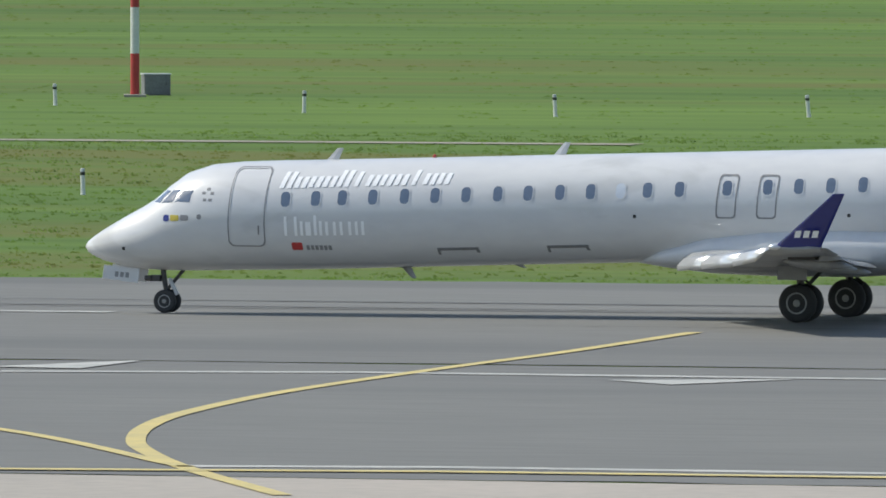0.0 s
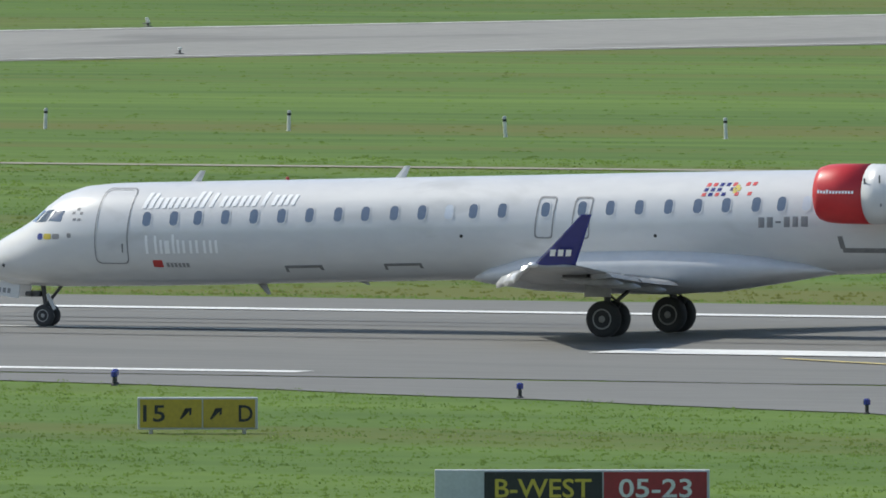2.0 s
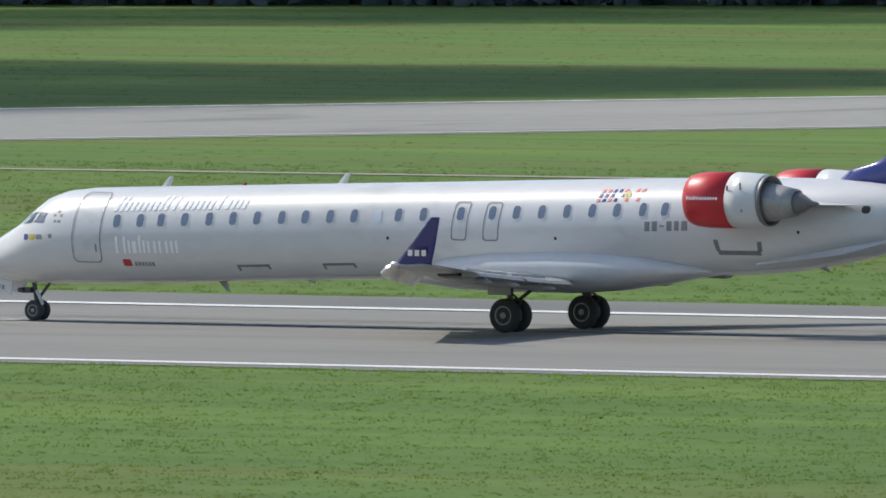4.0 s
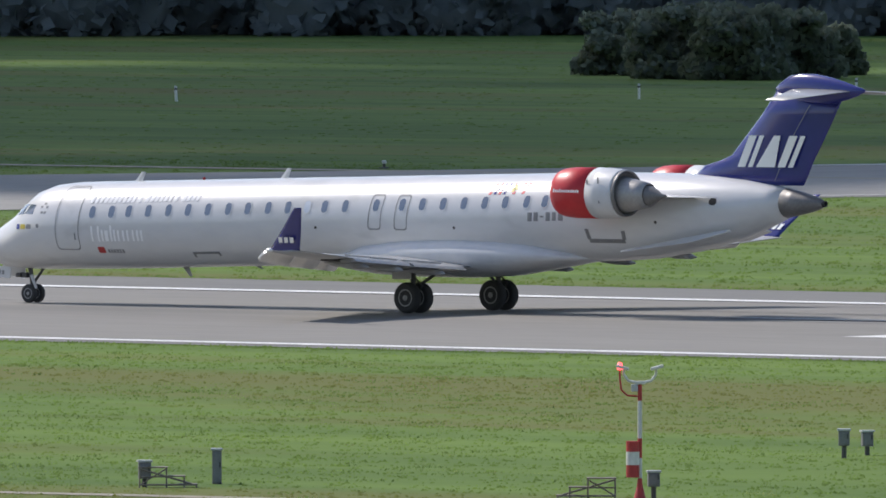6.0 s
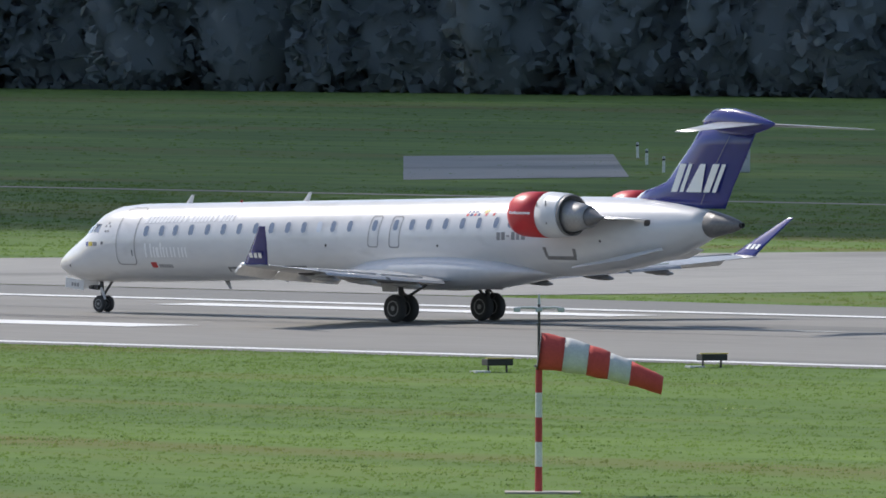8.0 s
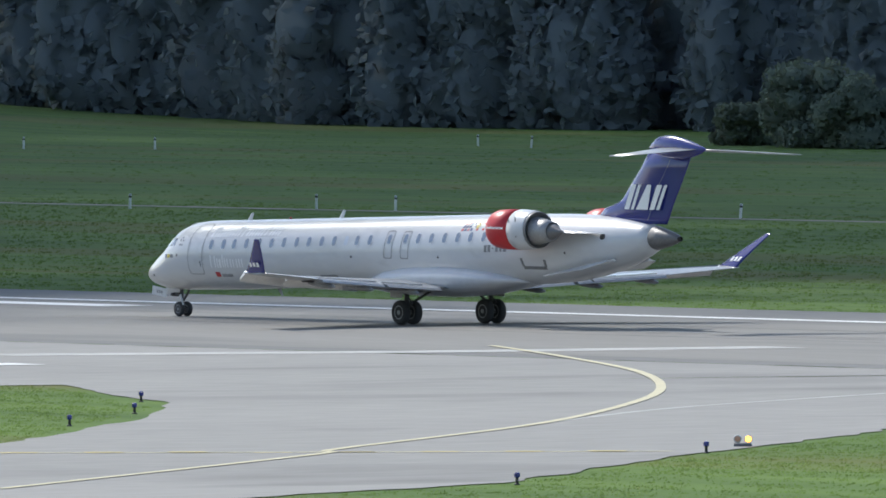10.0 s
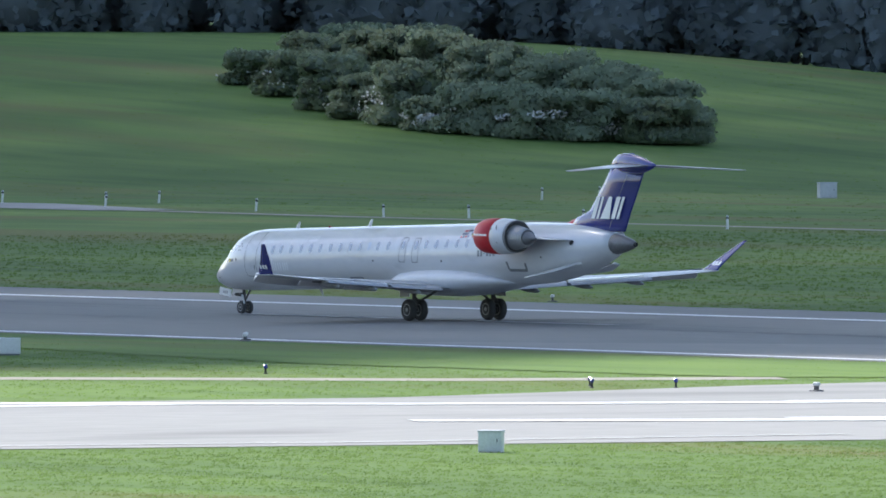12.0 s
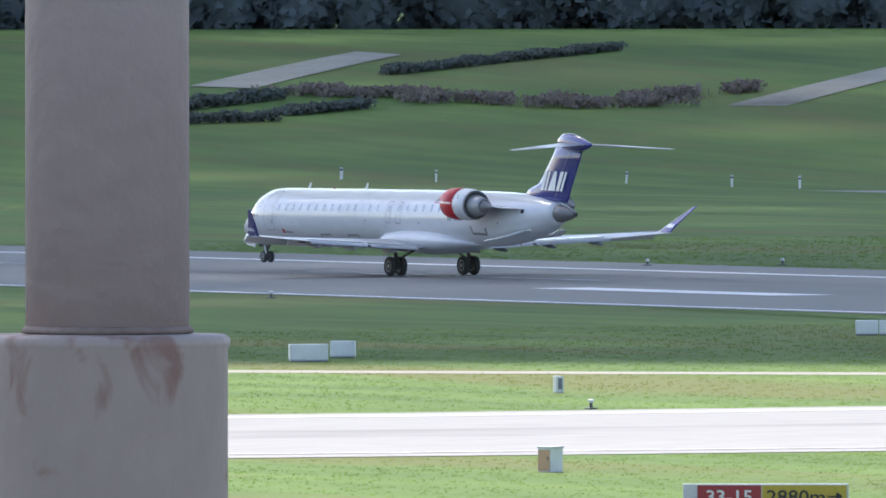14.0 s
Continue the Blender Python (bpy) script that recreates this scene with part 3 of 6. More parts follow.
def make_airliner():
    plane = thing("airliner", "white twin-jet airliner with dark blue tail, rolling on the runway", "airplane")
    # fuselage
    bm = bmesh.new()
    seg = 40
    rings = []
    stations = []
    for a, b in zip(BODY, BODY[1:]):
        k = max(1, int((b[0] - a[0]) / 0.5))
        stations += [a[0] + (b[0] - a[0]) * j / k for j in range(k)]
    stations.append(BODY[-1][0])
    for u in stations:
        _, top, bot, hw = body_at(u)
        rings.append([(u - U0, hw * math.cos(2 * math.pi * i / seg), (top + bot) / 2 + (top - bot) / 2 * math.sin(2 * math.pi * i / seg)) for i in range(seg)])
    fus = part("fuselage", loft(bm, rings), M["white_paint"], plane, "white glossy fuselage", True)
    # tail cone
    bm = bmesh.new()
    cone = [(32.5, 3.985, 3.065, 0.51), (32.9, 3.90, 3.14, 0.42), (33.3, 3.81, 3.22, 0.31), (33.6, 3.73, 3.30, 0.22), (33.8, 3.65, 3.37, 0.15), (33.85, 3.61, 3.40, 0.11)]
    part("tail_cone", loft(bm, [[(u - U0, hw * math.cos(2 * math.pi * i / 24), (t + b) / 2 + (t - b) / 2 * math.sin(2 * math.pi * i / 24)) for i in range(24)] for u, t, b, hw in cone]),
         M["nozzle"], plane, "dark bare metal tail cone", True)
    bm = bmesh.new()
    lathe(bm, [(0.095, 33.80 - U0), (0.095, 33.95 - U0), (0.075, 33.95 - U0), (0.06, 33.84 - U0)], "x", (0, 0, 3.505), 16)
    part("exhaust_pipe", bm, M["black"], plane, "black exhaust outlet")
    # belly fairing
    bm = bmesh.new()
    fair = [(14.6, 1.55, 1.36, 0.25), (15.4, 1.85, 1.25, 0.95), (16.6, 2.24, 1.12, 1.33), (18.2, 2.50, 1.06, 1.40), (20.2, 2.56, 1.06, 1.41), (21.8, 2.48, 1.15, 1.40), (23.2, 2.28, 1.36, 1.37), (24.4, 2.02, 1.56, 1.06), (25.2, 1.82, 1.66, 0.4)]
    rr = []
    for (a, b) in zip(fair, fair[1:]):
        for j in range(4):
            k = j / 4
            rr.append(tuple(p + (q - p) * k for p, q in zip(a, b)))
    rr.append(fair[-1])
    rings = []
    for u, t, b, hw in rr:
        ring = []
        for i in range(32):
            a = 2 * math.pi * i / 32
            c, s = math.cos(a), math.sin(a)
            ring.append((u - U0, hw * math.copysign(abs(c) ** (1.0 if s > 0 else 0.75), c), (t + b) / 2 + (t - b) / 2 * math.copysign(abs(s) ** (1.0 if s > 0 else 0.85), s)))
        rings.append(ring)
    part("belly_fairing", loft(bm, rings), M["fairing_paint"], plane, "smooth grey-white wing root fairing", True)
    # wings
    for side in (-1, 1):
        wing = part("wing", loft(bmesh.new(), [airfoil(le, te, side * y, a, b, th) for y, le, te, a, b, th in WING]), M["grey_paint"], plane, "light grey swept wing", True)
        for v0, v1 in ((1.75, 4.55), (4.75, 8.4)):
            ring = []
            for v in (v0, (v0 + v1) / 2, v1):
                _, le, te, za, zb, th = wing_at(v)
                c = 0.26 - 0.012 * v
                ring.append([(te - 0.62 - U0, side * v, zb - 0.02), (te - 0.20 - U0, side * v, zb + 0.045), (te + c * 0.5 - U0, side * v, zb - 0.02), (te + c - U0, side * v, zb - 0.10), (te + c * 0.4 - U0, side * v, zb - 0.11), (te - 0.50 - U0, side * v, zb - 0.15)])
            part("flap", loft(bmesh.new(), ring), M["grey_paint"], wing, "lowered trailing edge flap")
        ring = []
        for v in (8.6, 10.1, 11.42):
            _, le, te, za, zb, th = wing_at(v)
            ring.append([(te - 0.34 - U0, side * v, zb + 0.045), (te + 0.04 - U0, side * v, zb + 0.01), (te + 0.02 - U0, side * v, zb - 0.012), (te - 0.33 - U0, side * v, zb - 0.02)])
        part("aileron", loft(bmesh.new(), ring), M["grey_paint"], wing)
        for v0, v1 in ((2.0, 4.6), (4.7, 8.2), (8.3, 11.48)):
            ring = []
            for v in (v0, (v0 + v1) / 2, v1):
                _, le, te, za, zb, th = wing_at(v)
                c = 0.42 - 0.012 * v
                ring.append([(le - 0.40 - U0, side * v, za - 0.34), (le - 0.42 - U0, side * v, za - 0.22), (le - 0.24 - U0, side * v, za - 0.03), (le + c * 0.6 - U0, side * v, za + 0.09), (le + c * 0.6 - U0, side * v, za + 0.065), (le - 0.12 - U0, side * v, za - 0.08), (le - 0.28 - U0, side * v, za - 0.24)])
            part("slat", loft(bmesh.new(), ring), M["slat_metal"], wing, "bright metal leading edge slat", True)
        for v in (3.1, 5.6, 7.9):
            _, le, te, za, zb, th = wing_at(v)
            bm = bmesh.new()
            prof = [(te - 1.4, 0.02), (te - 1.0, 0.08), (te - 0.4, 0.11), (te + 0.1, 0.09), (te + 0.36, 0.02)]
            rings = [[(u - U0, side * v + 0.8 * r * math.cos(a), zb - 0.13 - 0.03 * k + 1.1 * r * math.sin(a)) for a in [2 * math.pi * i / 10 for i in range(10)]] for k, (u, r) in enumerate(prof)]
            part("flap_fairing", loft(bm, rings), M["grey_paint"], wing, "", True)
        # spoiler panels on the upper side, and dark sheets for the flap cove's shade
        for v0, v1 in ((2.3, 4.5), (4.8, 6.5), (6.6, 8.3)):
            ring = []
            for v in (v0, v1):
                _, le, te, za, zb, th = wing_at(v)
                ring.append([(te - 1.15 - U0, side * v, zb + 0.30 * th + 0.05), (te - 0.35 - U0, side * v, zb + 0.10 * th + 0.085), (te - 0.35 - U0, side * v, zb + 0.03), (te - 1.15 - U0, side * v, zb + 0.03)])
            part("spoiler", loft(bmesh.new(), ring), M["slat_metal"], wing, "pale spoiler panel")
        # shade under the wing ahead of each flap, put in as a dark solid
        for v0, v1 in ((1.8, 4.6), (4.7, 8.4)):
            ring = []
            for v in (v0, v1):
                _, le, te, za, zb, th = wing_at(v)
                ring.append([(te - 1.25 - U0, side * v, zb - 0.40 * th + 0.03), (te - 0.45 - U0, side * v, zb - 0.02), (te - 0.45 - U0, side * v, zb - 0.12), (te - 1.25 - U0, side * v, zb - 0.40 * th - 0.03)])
            part("flap_cove_shade", loft(bmesh.new(), ring), M["dark_steel"], wing, "dark sheet standing in for shade in the flap recess")
        # winglet
        def wl(k, z):
            le, te, v = 21.62 + 1.84 * k, 22.81 + 0.93 * k, 11.52 + 1.0 * k ** 1.1
            if k < 0.06:
                te = 22.86
            d = 0.055 * (1 - 0.55 * k)
            out = []
            n = 7
            for i in range(n):
                q = i / (n - 1)
                t = d * math.sqrt(max(q, 0.02)) * (1 - q) * 2.1 + 0.004
                out.append((le + (te - le) * q - U0, side * (v + t), z))
            for i in range(n - 1, -1, -1):
                q = i / (n - 1)
                t = d * math.sqrt(max(q, 0.02)) * (1 - q) * 2.1 + 0.004
                out.append((le + (te - le) * q - U0, side * (v - t), z))
            return out
        winglet = part("winglet", loft(bmesh.new(), [wl(k, 2.11 + 1.36 * k) for k in (0, 0.04, 0.09, 0.3, 0.55, 0.8, 0.97, 1.0)]), M["blue_paint"], wing, "dark blue upturned winglet", True)
        bm = bmesh.new()
        for j in range(3):
            u = 22.24 + 0.22 * j
            for z0, sh in ((2.38, 0.0),):
                for s2 in (-1, 1):
                    y = side * (11.52 + 1.0 * ((z0 + 0.04 - 2.11) / 1.36) ** 1.1) + s2 * 0.085
                    vs = [bm.verts.new(q) for q in ((u + sh - U0, y, z0), (u + sh + 0.15 - U0, y, z0), (u + sh + 0.23 - U0, y + side * 0.12, z0 + 0.17), (u + sh + 0.08 - U0, y + side * 0.12, z0 + 0.17))]
                    bm.faces.new(vs)
        part("winglet_marking", bm, M["white_mark"], wing, "white slanted marks")
        bm = bmesh.new()
        bmesh.ops.create_uvsphere(bm, u_segments=12, v_segments=8, radius=0.09, matrix=Matrix.Translation((21.67 - U0, side * 11.56, 2.14)) @ Matrix.Diagonal((1.8, 0.8, 0.8, 1)))
        part("tip_light", bm, M["slat_metal"], wing, "clear wingtip light cover", True)
    # fin, bullet, tailplane
    fin = [(4.05, 29.05, 33.10, 0.17), (4.35, 28.9, 33.26, 0.20), (4.62, 29.25, 33.40, 0.17), (4.78, 29.85, 33.48, 0.16), (4.95, 30.30, 33.58, 0.15), (5.5, 30.82, 33.92, 0.15), (6.2, 31.48, 34.32, 0.14), (6.95, 32.08, 34.75, 0.13)]

    def upright(z, le, te, th):
        out = []
        n = 9
        for i in range(n):
            q = (1 - math.cos(math.pi * i / (n - 1))) / 2
            t = th * (1.4845 * math.sqrt(q) - 0.63 * q - 1.758 * q * q + 1.4215 * q ** 3 - 0.5075 * q ** 4) * 2 + 0.006
            out.append((le + (te - le) * q, t))
        return [(u - U0, -t, z) for u, t in out] + [(u - U0, t, z) for u, t in out[::-1]]

    finob = part("fin", loft(bmesh.new(), [upright(*f) for f in fin]), M["blue_paint"], plane, "dark blue tail fin with white marking", True)
    bm = bmesh.new()
    bul = [(32.02, 7.02, 6.9, 0.02), (32.2, 7.16, 6.74, 0.10), (32.55, 7.38, 6.63, 0.18), (33.0, 7.45, 6.56, 0.23), (33.6, 7.44, 6.52, 0.24), (34.2, 7.34, 6.53, 0.22), (34.8, 7.19, 6.66, 0.17), (35.2, 7.07, 6.78, 0.11), (35.42, 7.00, 6.88, 0.05), (35.48, 6.97, 6.92, 0.01)]
    part("bullet_fairing", loft(bm, [[(u - U0, h * math.cos(2 * math.pi * i / 20), (t + b) / 2 + (t - b) / 2 * math.sin(2 * math.pi * i / 20)) for i in range(20)] for u, t, b, h in bul]), M["blue_paint"], finob, "dark blue fairing on top of the fin", True)
    for side in (-1, 1):
        part("tailplane", loft(bmesh.new(), [airfoil(le, te, side * y, z, z, th) for y, le, te, z, th in ((0.12, 32.65, 35.0, 6.93, 0.13), (2.2, 33.9, 35.4, 6.83, 0.09), (4.40, 35.12, 35.86, 6.72, 0.045))]), M["grey_paint"], finob, "light grey swept tailplane", True)
    bm = bmesh.new()
    rud = [(4.2, 32.1), (5.5, 32.75), (6.5, 33.45)]
    for s2 in (-1, 1):
        vs = [bm.verts.new((u + du - U0, s2 * (0.175 - 0.008 * (z - 4)), z)) for du in (0, 0.025) for z, u in (rud if du == 0 else rud[::-1])]
        bm.faces.new(vs)
    part("rudder_seam", bm, M["dark_mark"], finob, "thin rudder hinge line")
    # white leaning shapes on the fin, both sides: pairs of bars with a wedge between them
    def on_fin(u, z, s2):
        y = 0.185 if u < 32.6 else 0.185 - (u - 32.6) * 0.085
        return (u - U0, s2 * y, z)

    for s2 in (-1, 1):
        for u0, wide, kind in ((30.66, 0.60, "bars"), (31.38, 0.74, "wedge"), (32.22, 0.60, "bars")):
            bm = bmesh.new()
            n = 10
            for lo, hi in ((0.0, 0.50), (0.68, 0.98)) if kind == "bars" else ((0.0, 1.0),):
                row = []
                for k in range(n + 1):
                    b = k / n
                    half = 1.0 if kind == "bars" else 1 - 0.66 * b
                    row.append([bm.verts.new(on_fin(u0 + wide * (0.5 + (q - 0.5) * half) + 0.46 * b, 4.60 + 0.96 * b, s2)) for q in (lo, hi)])
                for a, b in zip(row, row[1:]):
                    bm.faces.new((a[0], a[1], b[1], b[0]))
            part("fin_marking", bm, M["white_mark"], finob, "large white leaning shape")
    # engines
    for side in (-1, 1):
        yc, zc = side * 2.33, 3.79
        red = [(0.52, 25.98), (0.59, 25.68), (0.64, 25.60), (0.69, 25.62), (0.745, 25.80), (0.775, 26.12), (0.782, 27.02)]
        eng = part("engine", lathe(bmesh.new(), [(r, u - U0) for r, u in red], "x", (0, yc, zc), 36), M["red_paint"], plane, "red engine cowling with a grey rear and bare metal exhaust", True)
        mid = [(0.780, 27.022), (0.772, 27.4), (0.735, 27.92), (0.72, 28.0), (0.70, 28.0), (0.66, 27.85)]
        part("cowling", lathe(bmesh.new(), [(r, u - U0) for r, u in mid], "x", (0, yc, zc), 36), M["fairing_paint"], eng, "pale grey rear cowling", True)
        noz = [(0.715, 27.99), (0.70, 28.12), (0.685, 28.13), (0.64, 28.0), (0.55, 27.8)]
        part("nozzle", lathe(bmesh.new(), [(r, u - U0) for r, u in noz], "x", (0, yc, zc), 36), M["nozzle"], eng, "dark nozzle ring", True)
        core = [(0.58, 27.8), (0.53, 28.15), (0.44, 28.6), (0.37, 28.95), (0.33, 28.95), (0.28, 28.6)]
        part("exhaust_core", lathe(bmesh.new(), [(r, u - U0) for r, u in core], "x", (0, yc, zc - 0.04), 30), M["exhaust"], eng, "bare metal exhaust core", True)
        plug = [(0.30, 28.7), (0.31, 28.98), (0.24, 29.16), (0.08, 29.42), (0.03, 29.62), (0.002, 29.63)]
        part("exhaust_plug", lathe(bmesh.new(), [(r, u - U0) for r, u in plug], "x", (0, yc, zc - 0.06), 24), M["nozzle"], eng, "dark pointed exhaust plug", True)
        part("intake", lathe(bmesh.new(), [(0.57, 25.86 - U0), (0.52, 26.2 - U0), (0.12, 26.22 - U0), (0.03, 25.95 - U0), (0.002, 25.94 - U0)], "x", (0, yc, zc), 30), M["nozzle"], eng, "", True)
        part("pylon", loft(bmesh.new(), [airfoil(25.9, 30.6, side * 1.05, 3.74, 3.66, 0.13), airfoil(26.1, 29.4, side * 1.75, 3.76, 3.68, 0.13)]), M["white_paint"], eng, "", True)
        bm = bmesh.new()
        for j in range(12):
            h = 0.10 if j in (0, 3) else 0.075
            a0 = radians(186 if side < 0 else -6)
            u = 25.78 + 0.088 * j
            pts = []
            for du, dz in ((0, 0), (0.058, 0), (0.066, h), (0.008, h)):
                z = 0.02 + dz
                r = 0.788 - 0.03 * max(0, 3 - j) / 3
                pts.append(bm.verts.new((u + du - U0, yc + side * math.sqrt(r * r - z * z), zc + z)))
            bm.faces.new(pts)
        part("cowling_marking", bm, M["white_mark"], eng, "row of small white marks")
        for u, z, h in ((27.10, 0.28, 0.14), (27.52, 0.30, 0.20), (27.56, -0.30, 0.10)):
            bm = bmesh.new()
            box(bm, 0.045, 0.02, h, (u - U0, yc + side * math.sqrt(0.775 ** 2 - z * z), zc + z), 0.004)
            part("cowling_latch", bm, M["hatch_grey"], eng, "small grey latch")
    # cabin windows
    us = [5.71, 6.50, 7.20, 8.00, 8.83, 9.63, 10.44, 11.27, 12.06, 12.89, 13.69, 14.47, 15.17, 16.00, 17.24, 18.29, 19.09, 19.92, 20.75, 21.58, 22.39, 23.24, 23.96, 24.67]
    for side in (-1, 1):
        for i, u in enumerate(us):
            z = 2.715 + 0.0318 * u
            pale = i in (11, 23)
            pane = part("cabin_window", decal(bmesh.new(), rounded(u, z, 0.245, 0.375, 0.10), 0.006, side), M["blind" if pale else "glass"], plane,
                        "cabin window with its pale blind down" if pale else "dark cabin window")
            part("window_frame", frame_line(bmesh.new(), rounded(u, z, 0.30, 0.43, 0.12), 0.03, 0.008, side), M["white_paint"], pane)
        # doors
        door = part("cabin_door" if side < 0 else "service_door", frame_line(bmesh.new(), rounded(4.70, 2.70, 0.92, 1.92, 0.15, 0.04, 5), 0.02, 0.010, side), M["white_paint"], plane, "white cabin door outlined in grey")
        part("door_outline", frame_line(bmesh.new(), rounded(4.70, 2.70, 0.98, 1.98, 0.16, 0.04, 5), 0.032, 0.009, side), M["seam"], door)
        part("door_handle", decal(bmesh.new(), [(4.98, 2.02), (5.01, 2.02), (5.02, 2.24), (4.99, 2.24)], 0.02, side), M["dark_mark"], door)
        for u in (17.24, 18.29):
            ex = part("overwing_exit", frame_line(bmesh.new(), rounded(u, 3.06, 0.52, 1.09, 0.10, 0.07, 4), 0.038, 0.009, side), M["seam"], plane, "grey outline of an overwing exit")
        # cockpit panes
        for pts in ([(2.70, 2.80), (3.13, 2.80), (3.20, 3.09), (2.90, 3.10)], [(2.30, 2.76), (2.64, 2.79), (2.84, 3.11), (2.58, 3.08)], [(2.02, 2.78), (2.24, 2.76), (2.50, 3.06), (2.36, 3.08)]):
            part("cockpit_window", decal(bmesh.new(), pts, 0.008, side), M["glass"], plane, "dark cockpit pane")
        # rows of plain slanted bars
        bm = bmesh.new()
        w = 4.5 / 12
        for j in range(12):
            u, z = 5.50 + w * j, 3.17 + 0.012 * j
            h = 0.40 if j in (0, 4) else 0.36 if j in (5, 9) else 0.27
            for q in ((0.08, 0.19),) if j in (5, 9) else ((0.0, 0.12), (0.19, 0.31)):
                curved_bar(bm, u + q[0], u + q[1], z, h, 0.30, 0.010, side)
        part("upper_marking", bm, M["white_mark"], plane, "row of glossy white slanted bars")
        for u, ww, h in ((5.68, 0.34, 0.48), (6.10, 0.06, 0.36), (6.24, 0.14, 0.34), (6.46, 0.06, 0.50), (6.60, 0.06, 0.36), (6.76, 0.28, 0.34), (7.14, 0.30, 0.34), (7.54, 0.24, 0.34)):
            z = 1.99 + 0.02 * (u - 5.7)
            for q in ((0, 0.075), (ww - 0.075, ww)) if ww > 0.12 else ((0, 0.075),):
                part("lower_marking", curved_bar(bmesh.new(), u + q[0], u + q[1], z, h, 0.0, 0.008, side), M["white_mark"], plane, "thin white upright bar")
        bm = bmesh.new()
        for u, w, h in ((23.34, 0.17, 0.27), (23.58, 0.17, 0.27), (23.83, 0.14, 0.05), (24.06, 0.17, 0.27), (24.31, 0.15, 0.27), (24.55, 0.19, 0.27)):
            z = 2.86 + 0.03 * (u - 23.3) + (0.11 if h < 0.1 else 0)
            decal(bm, [(u, z), (u + w, z), (u + w, z + h), (u, z + h)], 0.006, side)
        part("registration_bars", bm, M["dark_mark"], plane, "dark grey bars")
        # small coloured squares
        for name, m2, cells in (("red_square", "red_paint", ((0, 0), (1, 0), (4, 0), (6, 0), (0, 2), (2, 2), (5, 2), (7, 2), (7, 0))), ("blue_square", "blue_paint", ((2, 0), (0, 1), (1, 1), (2, 1), (3, 0), (3, 2), (1, 2), (4, 1))), ("yellow_square", "letter_yellow", ((4.2, 1), (5, 1), (4.6, 0.5), (4.6, 1.5)))):
            for i, j in cells:
                u, z = 21.62 + 0.185 * i + 0.03 * (2 - j), 3.90 - 0.125 * j + 0.006 * i
                part(name, decal(bmesh.new(), [(u, z), (u + 0.11, z), (u + 0.13, z + 0.085), (u + 0.02, z + 0.085)], 0.006, side), M[m2], plane, "small coloured square")
        for name, m2, u0, u1, z0, z1 in (("nose_badge", "blue_paint", 2.42, 2.58, 2.32, 2.48), ("nose_badge", "letter_yellow", 2.62, 2.86, 2.33, 2.48), ("nose_badge", "dark_mark", 2.9, 3.12, 2.34, 2.48), ("nose_badge", "dark_mark", 3.36, 3.48, 2.38, 2.50), ("round_badge", "red_plain", 5.82, 6.10, 1.63, 1.82)):
            part(name, decal(bmesh.new(), rounded((u0 + u1) / 2, (z0 + z1) / 2, u1 - u0, z1 - z0, 0.04), 0.006, side), M[m2], plane, "small coloured badge")
        bm = bmesh.new()
        for j in range(6):
            decal(bm, [(6.20 + 0.115 * j, 1.64), (6.28 + 0.115 * j, 1.64), (6.28 + 0.115 * j, 1.75), (6.20 + 0.115 * j, 1.75)], 0.006, side)
        part("badge_bars", bm, M["dark_mark"], plane, "small dark bars")
        for a in range(5):
            cu, cz = 3.62 + 0.12 * math.cos(a * 1.257 + 0.3), 2.98 + 0.15 * math.sin(a * 1.257 + 0.3)
            part("star_mark", decal(bmesh.new(), [(cu - 0.045, cz - 0.03), (cu + 0.045, cz - 0.03), (cu + 0.05, cz + 0.035), (cu - 0.04, cz + 0.035)], 0.006, side), M["dark_mark"], plane)
        # hatches with dark lips on the lower side
        for u in (9.6, 12.47):
            bm = bmesh.new()
            z = 1.55 + 0.03 * (u - 9.6) + 0.10
            for q in ([(u, z), (u + 1.08, z + 0.03), (u + 1.08, z + 0.09), (u, z + 0.06)], [(u, z - 0.10), (u + 0.07, z - 0.10), (u + 0.07, z), (u, z)], [(u + 1.02, z - 0.04), (u + 1.10, z - 0.04), (u + 1.08, z + 0.03), (u + 1.0, z + 0.03)]):
                decal(bm, q, 0.012, side)
            part("hatch_lip", bm, M["hatch_grey"], plane, "dark hinge of a hold hatch")
        bm = bmesh.new()
        for q in ([(25.65, 2.24), (27.0, 2.24), (27.0, 2.36), (25.65, 2.36)], [(25.60, 2.34), (25.74, 2.34), (25.70, 2.66), (25.56, 2.66)], [(26.92, 2.34), (27.06, 2.34), (27.10, 2.62), (26.96, 2.62)]):
            decal(bm, q, 0.012, side)
        part("hold_door_lip", bm, M["hatch_grey"], plane, "dark recess of the rear hold door")
        part("outlet", decal(bmesh.new(), rounded(30.35, 3.55, 0.26, 0.22, 0.10), 0.008, side), M["black"], plane, "round black outlet")
        for u, z in ((1.25, 1.62), (14.85, 2.55), (20.4, 2.62), (28.3, 2.9)):
            part("port", decal(bmesh.new(), rounded(u, z, 0.09, 0.09, 0.04), 0.008, side), M["black"], plane, "small dark port")
        # strake under the tail
        bm = bmesh.new()
        loft(bm, [[(26.9 - U0, side * 1.18, 2.02), (26.9 - U0, side * 1.20, 1.98), (26.9 - U0, side * 1.14, 1.98)], [(29.8 - U0, side * 1.12, 2.52), (29.8 - U0, side * 1.5, 2.30), (29.8 - U0, side * 1.02, 2.40)], [(30.9 - U0, side * 0.86, 2.72), (30.9 - U0, side * 1.18, 2.60), (30.9 - U0, side * 0.76, 2.62)]])
        part("ventral_strake", bm, M["white_paint"], plane, "white strake under the tail")
